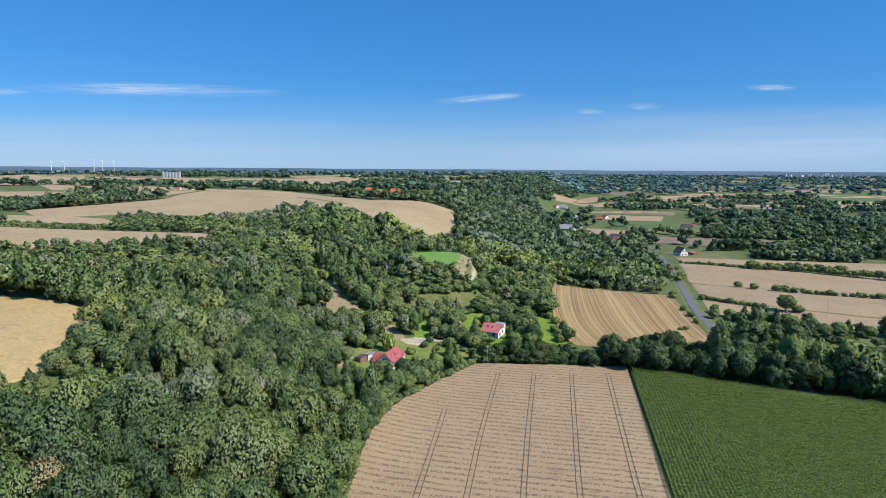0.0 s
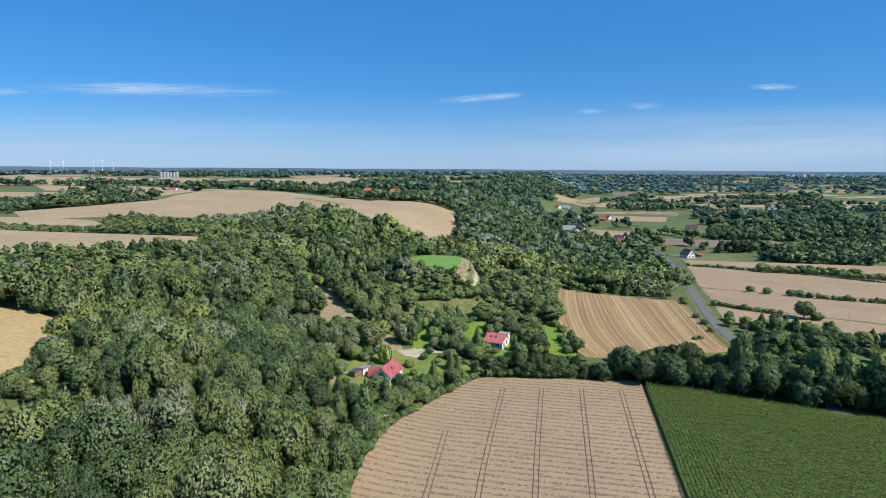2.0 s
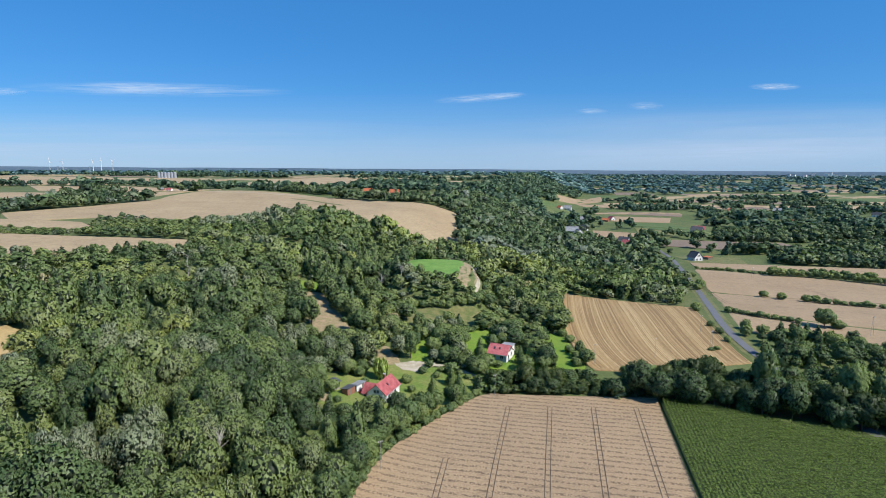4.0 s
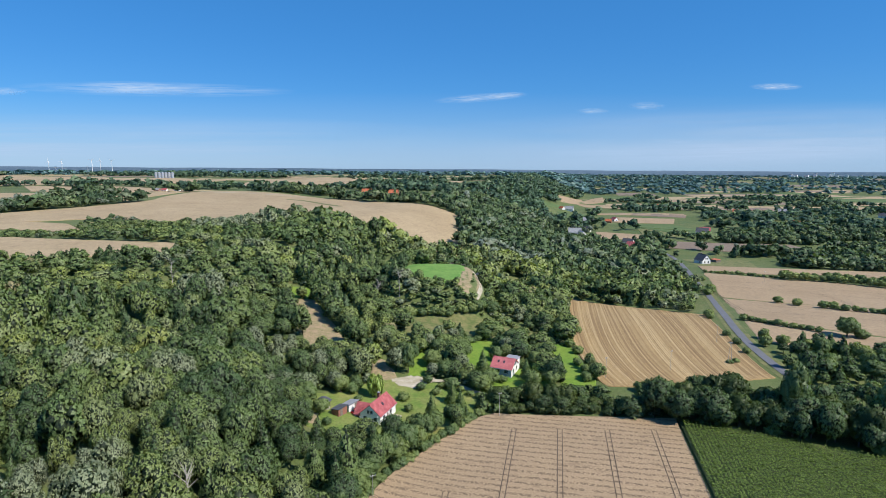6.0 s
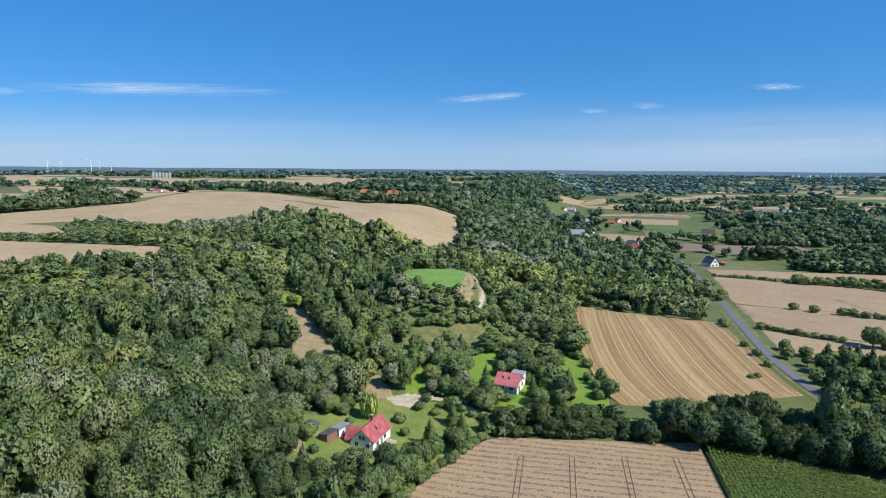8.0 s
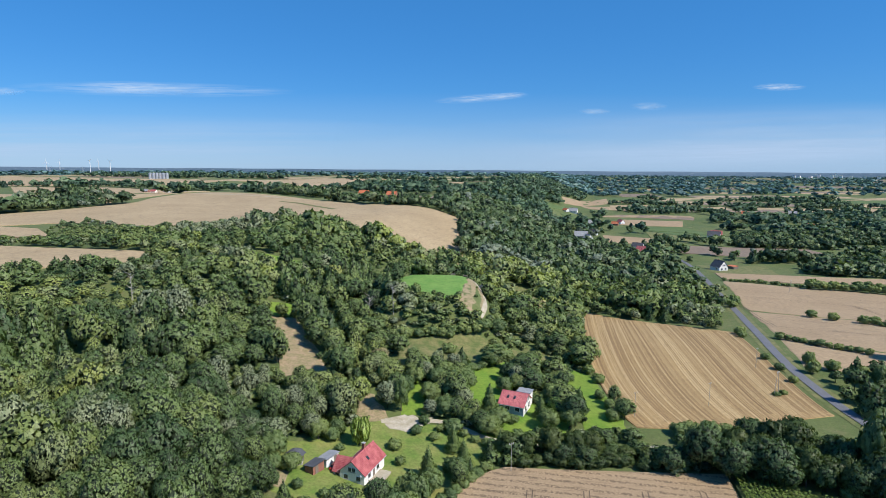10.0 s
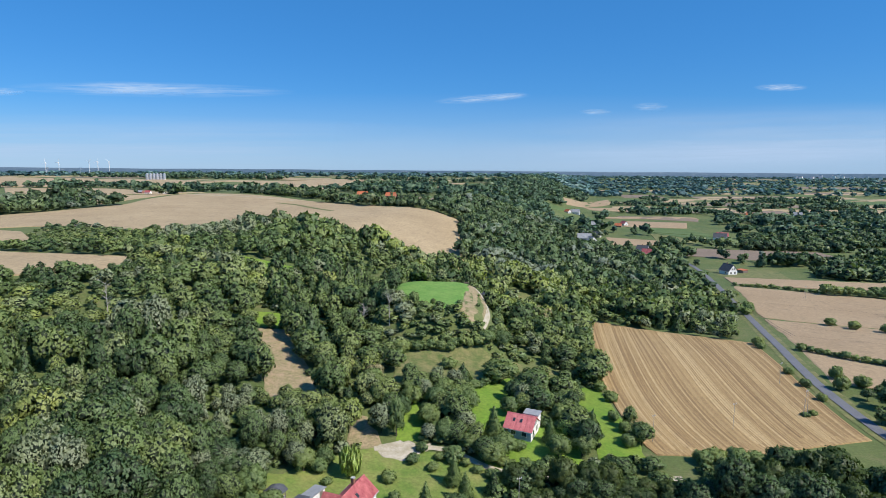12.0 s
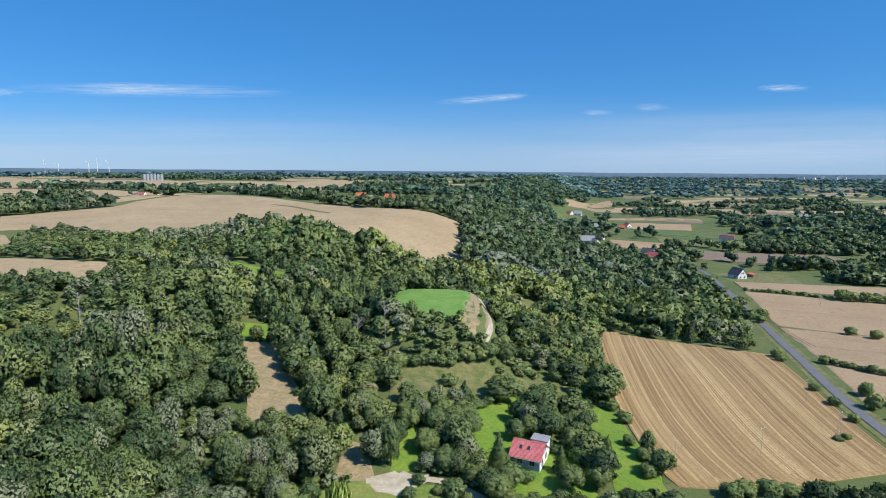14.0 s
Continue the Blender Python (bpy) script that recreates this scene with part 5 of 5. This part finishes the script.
gazebo(-36.2, 200.6, 2.0)

# the pink-roofed house above the track
h2 = house((19.5, 237.4), 66, 7.4, 7.4, 2.7, 5.1, RENDER_WHITE, TILE_PINK, "white house with a faded red roof and two skylights",
           [(0.7, -3.7, 3.2, 0.8, 1.0, "s"), (-0.7, -3.7, 3.2, 0.8, 1.0, "s"), (1.8, -3.7, 1.0, 1.0, 1.2, "s"), (-1.6, -3.7, 1.0, 1.0, 1.2, "s"), (-3.7, 1.2, 1.0, 1.4, 1.1, "w"), (-3.7, -1.8, 1.0, 1.4, 1.1, "w")],
           None, [(-1, 1.6, 0.45), (-1, -0.4, 0.45)], (-3.7, 3.0, "w"), 16)
part("plinth", box(0.08, 7.3, 2.0, -3.71, 0, 0.0), BLUE_GREY, h2, "blue-grey lower wall")
part("annexe_wall", box(3.2, 4.0, 4.4, 5.2, -1.4, -0.5), RENDER_WHITE, h2)
part("annexe_roof", box(3.7, 4.5, 0.22, 5.3, -1.4, 3.9, 0.03), ROOF_GREY, h2, "flat grey roof of the annexe")

# houses of the village and farms
house((227, 553), 20, 9, 10, 3.2, 8.2, RENDER_WHITE, ROOF_DARK, "white new house with a dark gabled roof by the road", [(-2, -5.0, 1.0, 1.6, 1.4, "s"), (2, -5.0, 1.0, 1.6, 1.4, "s"), (-0.9, -5.0, 4.2, 1.1, 1.2, "s"), (0.9, -5.0, 4.2, 1.1, 1.2, "s"), (-4.5, -2, 1.0, 1.4, 1.2, "w"), (4.5, 2.5, 1.0, 1.4, 1.2, "e")], (0.8, 2), (), None, 8)
shed((243, 562), 20, 5, 7, 2.8, WOOD_GREY, TILE_ORANGE, "timber garden shed with a rusty red roof", [0.0])
for hx, hy, turn, wall_m, roof_m, sz, lab in ((199, 660, 50, RENDER_WHITE, TILE_RED, 1.1, "white village house with a reddish roof"), (203, 690, 50, RENDER_WHITE, ROOF_DARK, 1.0, "white village house with a dark roof"),
                                             (158, 764, 80, CONCRETE, ROOF_GREY, 1.3, "long grey farm building with a sheet roof"), (164, 756, 20, RENDER_WHITE, ROOF_GREY, 1.0, "pale village house among trees"),
                                             (229, 1145, 70, RENDER_WHITE, ROOF_GREY, 1.3, "white cottage below the scarp"), (208, 924, 80, RENDER_WHITE, ROOF_GREY, 1.1, "pale farmhouse among trees"), (222, 935, 10, BRICK, ROOF_DARK, 1.1, "brick barn among trees"),
                                             (328, 785, 60, RENDER_WHITE, ROOF_DARK, 1.2, "pale house with a dark roof in a copse"), (-73, 777, 80, BRICK, TILE_ORANGE, 1.0, "farmhouse with a bright orange roof"), (-108, 783, 85, BRICK, TILE_ORANGE, 1.0, "barn with a bright orange roof"),
                                             (-388, 815, 84, RENDER_WHITE, TILE_RED, 0.6, "farm building with a dull red roof"), (-402, 822, 84, BRICK, ROOF_GREY, 0.6, "long farm barn with a grey roof"), (-374, 822, 84, RENDER_WHITE, ROOF_GREY, 0.6, "pale farm building with a grey roof"),
                                             (132, 555, 85, CONCRETE, ROOF_GREY, 1.0, "low pale building hidden in the trees"), (155, 470, 20, CONCRETE, ROOF_GREY, 0.7, "small pale roofed hut in the trees"), (520, 900, 30, RENDER_WHITE, TILE_ORANGE, 1.0, "far house with an orange roof"),
                                             (182, 804, 40, RENDER_WHITE, ROOF_DARK, 0.9, "white village house with a dark roof"), (246, 929, 60, BRICK, TILE_ORANGE, 0.8, "brick farmhouse among trees"), (265, 965, 20, RENDER_WHITE, TILE_RED, 0.9, "white village house with a reddish roof"), (341, 807, 70, RENDER_WHITE, TILE_RED, 1.1, "white village house with a reddish roof"),
                                             (211, 1125, 30, RENDER_WHITE, TILE_ORANGE, 0.9, "far house with an orange roof"), (557, 1160, 60, RENDER_WHITE, TILE_ORANGE, 1.0, "far house with an orange roof"), (640, 1150, 60, RENDER_WHITE, ROOF_GREY, 1.2, "far pale house among trees"), (430, 1250, 70, RENDER_WHITE, TILE_ORANGE, 1.2, "far house with an orange roof"), (760, 1050, 40, RENDER_WHITE, ROOF_DARK, 1.2, "far house with a dark roof")):
    house((hx, hy), turn, 8, 12, 3.2, 7.0, wall_m, roof_m, lab, [(0, -6, 1.0, 1.4, 1.2, "s"), (-4, -3, 1.0, 1.4, 1.2, "w"), (-4, 2, 1.0, 1.4, 1.2, "w")], (0.6, 1), (), None, 6, sz, "house", "village and farm houses")


def car(x, y, turn, paint, label, size=0.78):
    root = thing("car", (x, y, float(height(x, y)) + 0.2), turn, label, "car", "", size)
    part("body", box(1.75, 4.2, 0.62, 0, 0, 0.28, 0.12), paint, root)
    part("cabin", prism([(-1.5, 0.88), (1.25, 0.88), (0.7, 1.42), (-1.1, 1.42)], 1.5), GLASS_DARK, root, "dark glazed cabin").matrix_basis = pose(0, 0, 0, 0, 0, 90)
    part("roof", box(1.42, 1.7, 0.06, 0, -0.2, 1.41, 0.02), paint, root)
    for sx in (-0.8, 0.8):
        for sy in (-1.3, 1.3):
            part("wheel", rod(0.31, 0.31, (sx - 0.1, sy, 0.31), (sx + 0.1, sy, 0.31), 12), ROOF_DARK, root)


CAR_RED = plain("red car paint", (0.45, 0.02, 0.02), (0.5, 0.03, 0.03), 0.3, 0.25, 0, 4, 0.02, 0.002)
car(-26.95, 200.7, -20, CAR_RED, "red car parked before the shed")


def trampoline(x, y, r):
    """A round garden trampoline: a blue padded rim, a dark bed and steel legs."""
    root = thing("trampoline", (x, y, float(height(x, y)) + 0.15), 15, "round garden trampoline with a blue padded rim", "trampoline")
    bm, n = bmesh.new(), 24
    rings = []
    for rad, z in ((r * 0.8, 0.80), (r * 0.84, 0.86), (r, 0.86), (r * 1.02, 0.78), (r * 0.8, 0.74)):
        rings.append([bm.verts.new((rad * math.cos(6.2832 * i / n), rad * math.sin(6.2832 * i / n), z)) for i in range(n)])
    for p, q in zip(rings, rings[1:] + rings[:1]):
        for i in range(n):
            bm.faces.new((p[i], p[(i + 1) % n], q[(i + 1) % n], q[i]))
    bmesh.ops.recalc_face_normals(bm, faces=bm.faces)
    part("rim", bm, RIM_BLUE, root, "blue padded rim")
    part("bed", rod(r * 0.8, r * 0.8, (0, 0, 0.77), (0, 0, 0.79), 24), ROOF_DARK, root, "black woven bed")
    for i in range(4):
        a = 0.785 + 1.571 * i
        part("leg", rod(0.04, 0.04, (r * 0.92 * math.cos(a), r * 0.92 * math.sin(a), -0.2), (r * 0.92 * math.cos(a), r * 0.92 * math.sin(a), 0.76), 6), STEEL, root)


RIM_BLUE = plain("blue vinyl padding", (0.10, 0.22, 0.42), (0.14, 0.27, 0.48), 1.0, 0.45, 0, 6, 0.05, 0.005)
trampoline(30.6, 233.6, 1.35)


def pole(x, y, h, label, double=False, turn=0.0):
    root = thing("power_pole", (x, y, float(height(x, y))), turn, label, "pole", "power poles")
    for s in ((-0.7, 0.7) if double else (0,)):
        part("post", rod(0.075, 0.05, (s * 1.6, 0, -0.5), (s * 0.3, 0, h), 6), CONCRETE, root)
    part("crossarm", box(1.3, 0.08, 0.08, 0, 0, h - 0.5), CONCRETE, root)
    for s in (-0.55, 0, 0.55):
        part("insulator", rod(0.06, 0.04, (s, 0, h - 0.38), (s, 0, h - 0.1), 6), RENDER_WHITE, root)


for px, py, ph, dbl in ((-16, 157, 8, False), (15, 205, 8, False), (55, 237, 8, False), (81, 246, 8, False), (107, 255, 8.5, True), (114, 281, 8, False), (225, 448, 8.5, True), (188, 277, 9, True)):
    pole(px, py, ph, "grey double-legged concrete power pole in a field" if dbl else "slim grey concrete power pole in a field", dbl, 25)
tree("bush", 107, 255, 1.6, 3.0, "weeds round the foot of the power pole")
tree_line("bush", [(63.8, 226.9), (71.4, 227.4), (77.9, 228.4)], 3.0, 3.2, 5.0, "dense green bush at the stubble field's near edge", "stubble bushes", True, 0.7)


def lookout(x, y):
    """A small open shelter with a pitched roof by the path."""
    root = thing("shelter", (x, y, float(height(x, y))), 20, "small dark wooden shelter beside the path", "shelter")
    for sx in (-1.2, 1.2):
        for sy in (-1.2, 1.2):
            part("post", box(0.15, 0.15, 2.6, sx, sy, -0.3), WOOD_GREY, root)
    part("roof", prism([(-1.8, 2.2), (0, 3.3), (1.8, 2.2), (1.8, 2.1), (-1.8, 2.1)], 3.6), ROOF_DARK, root)


lookout(15.5, 343)


def silo(x, y):
    root = thing("silo", (x, y, float(height(x, y))), 0, "round ribbed grey steel grain silo", "silo", "grain silos")
    bm = rod(3.4, 3.4, (0, 0, -1), (0, 0, 13), 16)
    part("drum", bm, STEEL, root)
    part("roof", rod(3.6, 0.4, (0, 0, 13), (0, 0, 15), 16), STEEL, root)
    for z in range(2, 13, 3):
        part("hoop", rod(3.46, 3.46, (0, 0, z), (0, 0, z + 0.3), 16), CONCRETE, root)


for i in range(6):
    silo(-703 + i * 7.4, 1404 + i)


def turbine(x, z, turn):
    y = 4000
    foot = float(height(x, y))
    root = thing("wind_turbine", (x, y, foot), 0, "white three-bladed wind turbine on the skyline", "wind turbine", "wind turbines")
    part("tower", rod(1.9, 1.2, (0, 0, -2), (0, 0, z - foot), 10), WHITE, root)
    part("nacelle", box(2.6, 7, 2.6, 0, -1, z - foot - 1.3, 0.5), WHITE, root)
    for i in range(3):
        a = radians(turn + 120 * i)
        part("blade", rod(1.0, 0.35, (0, -6, z - foot), (26 * math.sin(a), -6, z - foot + 26 * math.cos(a)), 5), WHITE, root)


for tx, tz, tt in ((-2793, 92, 0), (-2701, 92, 25), (-2489, 100, 50), (-2430, 100, 10), (-2350, 98, 70)):
    turbine(tx, tz, tt)


def pylon(x, y, h):
    root = thing("lattice_pylon", (x, y, float(height(x, y))), 0, "grey steel lattice pylon beyond the fields", "pylon", "pylons")
    for sx in (-1, 1):
        for sy in (-1, 1):
            part("leg", rod(0.35, 0.2, (sx * 3, sy * 3, -1), (sx * 0.5, sy * 0.5, h), 4), STEEL, root)
    for z, w in ((h - 1, 6), (h - 5, 8)):
        part("arm", box(2 * w, 0.5, 0.5, 0, 0, z), STEEL, root)
    for i in range(6):
        z, k = h * i / 6, 3 - 2.5 * i / 6
        part("brace", rod(0.15, 0.15, (-k, -k, z), (k - 0.4, -k + 0.4, z + h / 6), 4), STEEL, root)


pylon(-1330, 1960, 28)
pylon(-1240, 1990, 28)
for bx, bw, bh in ((2728, 30, 14), (2770, 60, 10), (2860, 90, 9), (2925, 26, 22), (3030, 40, 20), (3064, 18, 34), (3100, 60, 14), (3177, 60, 12), (3290, 70, 10), (3400, 50, 9)):
    fy = 4250
    k = fy / 4690
    b = thing("distant_building", (bx * k, fy, float(height(bx * k, fy))), 54, "pale block of the town on the skyline", "building", "town on the skyline")
    part("wall", box(bw * 0.9, 20, bh * 0.7 + 22, 0, 0, -6, 0.4), RENDER_WHITE, b)
    part("roof", box(bw * 0.9 + 1, 21, 1.5, 0, 0, bh * 0.7 + 16), ROOF_GREY, b)

# ---- crops in detail ----
for line in ([(-27, -40), (-6.7, 118.5), (-0.5, 165)], [(-20, -40), (4.7, 119), (9.7, 151), (18.5, 197)], [(-8, -40), (17.4, 119), (23.8, 156.6), (31.4, 197)],
             [(5, -40), (30.2, 119.5), (37.2, 157), (44.7, 197)], [(18, -40), (43.7, 119.5), (49.9, 154), (57.8, 197)]):
    for side in (-0.64, 0.64):  # wheel tracks through the wheat
        ribbon("wheel_track", TRACK, [(x + side, y) for x, y in line], 0.24, 0.65, "", "", 5, wheat, False)

MAIZE = leaf_material("maize leaves", False, (1.20, 1.15, 0.78))
mr = np.random.default_rng(31)
rows, cols = np.meshgrid(np.arange(0, 118, 1.0), np.concatenate([np.arange(-160, -30, 2.2), np.arange(-30, 110, 0.55)]), indexing="ij")
mx = 51.7 + rows + 0.2 * cols + mr.normal(0, 0.06, rows.shape)
my = 121 + cols - 0.12 * rows + mr.normal(0, 0.12, rows.shape)
mx, my = mx.ravel(), my.ravel()
k = (my < 203.5 - (mx - 67.6) * 0.60 + 0.0018 * (mx - 67.6) ** 2) & (my > -38)
mx, my = mx[k], my[k]
n = len(mx)
mz = height(mx, my)
V = []
for j in range(3):
    a = mr.uniform(0, math.pi, n)
    h, w = mr.uniform(2.0, 2.5, n) - 0.35 * j, mr.uniform(0.34, 0.5, n)
    c, q = np.cos(a) * w, np.sin(a) * w
    P = np.stack([np.stack([mx - c, my - q, mz + h - 0.25], 1), np.stack([mx + q * 0.5, my - c * 0.5, mz + h - 0.1], 1), np.stack([mx + c, my + q, mz + h - 0.3], 1), np.stack([mx - q * 0.5, my + c * 0.5, mz + h], 1)], 1)
    V.append(P.reshape(-1, 3))
maize_v = np.concatenate(V)
tagged(new("maize", quads_mesh("maize", maize_v, np.arange(len(maize_v)).reshape(-1, 4), MAIZE, np.repeat(mr.uniform(0.06, 0.2, n * 3), 4))), "tall dark green maize plants in close rows", "maize", kind="stuff")


STRAW, sn, sl, sp = nodes_of("straw swath")
tone = ramp(sn, sl, sn.new("ShaderNodeObjectInfo").outputs["Random"], [(0.0, (0.21, 0.128, 0.054)), (0.32, (0.31, 0.20, 0.085)), (0.55, (0.43, 0.30, 0.138)), (1.0, (0.52, 0.375, 0.185))])
straw_grain = noise_node(sn, sl, 1.1, 5, 0.75)
sl.new(mix(sn, sl, 1.0, tone, ramp(sn, sl, straw_grain, [(0.28, (0.66, 0.66, 0.66)), (0.72, (1.25, 1.25, 1.25))]), "MULTIPLY"), sp.inputs["Base Color"])
sp.inputs["Roughness"].default_value = 0.9
relief(sn, sl, sp, straw_grain, 0.5, 0.1)
sr = np.random.default_rng(9)
SWATHS = 84
a, b = along(STUB_SOUTH, SWATHS), along(STUB_NORTH, SWATHS)
for i in range(1, SWATHS - 1):  # straw lying in swaths
    v = np.linspace(sr.uniform(0.01, 0.04), sr.uniform(0.95, 0.985), 13)[:, None]
    line = a[i] * (1 - v) + b[i] * v + sr.normal(0, 0.07, (13, 2))
    line[:, 0] += swing(i / (SWATHS - 1), v[:, 0])
    if sr.uniform() < 0.12:
        continue
    ribbon("swath", STRAW, line, sr.choice([0.18, 0.3, 0.45, 0.7]), 0.29, "", "", 5, stubble, False)


def bench(x, y, turn):
    root = thing("bench", (x, y, float(height(x, y)) + 0.2), turn, "plain wooden bench on the knoll's pasture", "bench", "knoll benches")
    for k in (-0.15, 0.15):
        part("seat_board", box(2.2, 0.26, 0.07, 0, k, 0.45, 0.01), WOOD_GREY, root)
    for sx in (-0.8, 0.8):
        part("leg", box(0.12, 0.5, 0.7, sx, 0, -0.25), WOOD_GREY, root)
    part("backrest", box(2.2, 0.06, 0.3, 0, 0.32, 0.65, 0.01), WOOD_GREY, root)


bench(7.2, 345, 8)
bench(1, 350, -12)

for side in (-0.9, 0.9):
    ribbon("wheel_track", TRACK, [(178 + side, 462), (172 + side, 402), (167 + side, 382), (160 + side, 350)], 0.3, 0.24, "dark wheel track through the wheat", "wheel track", 6, None, False)
    ribbon("wheel_track", TRACK, [(236 + side, 372), (240 + side, 398), (239 + side, 408)], 0.3, 0.24, "dark wheel track through the wheat", "wheel track", 6, None, False)
    for x0, y0, x1, y1, x2, y2 in ((192, 458, 250, 428, 330, 385), (187, 436, 240, 408, 320, 366), (170, 372, 200, 358, 262, 334), (162, 350, 192, 334, 246, 306)):
        ribbon("wheel_track", TRACK, [(x0, y0 + side), (x1, y1 + side), (x2, y2 + side)], 0.16, 0.24, "faint wheel track along the wheat drills", "wheel track", 8, None, False)
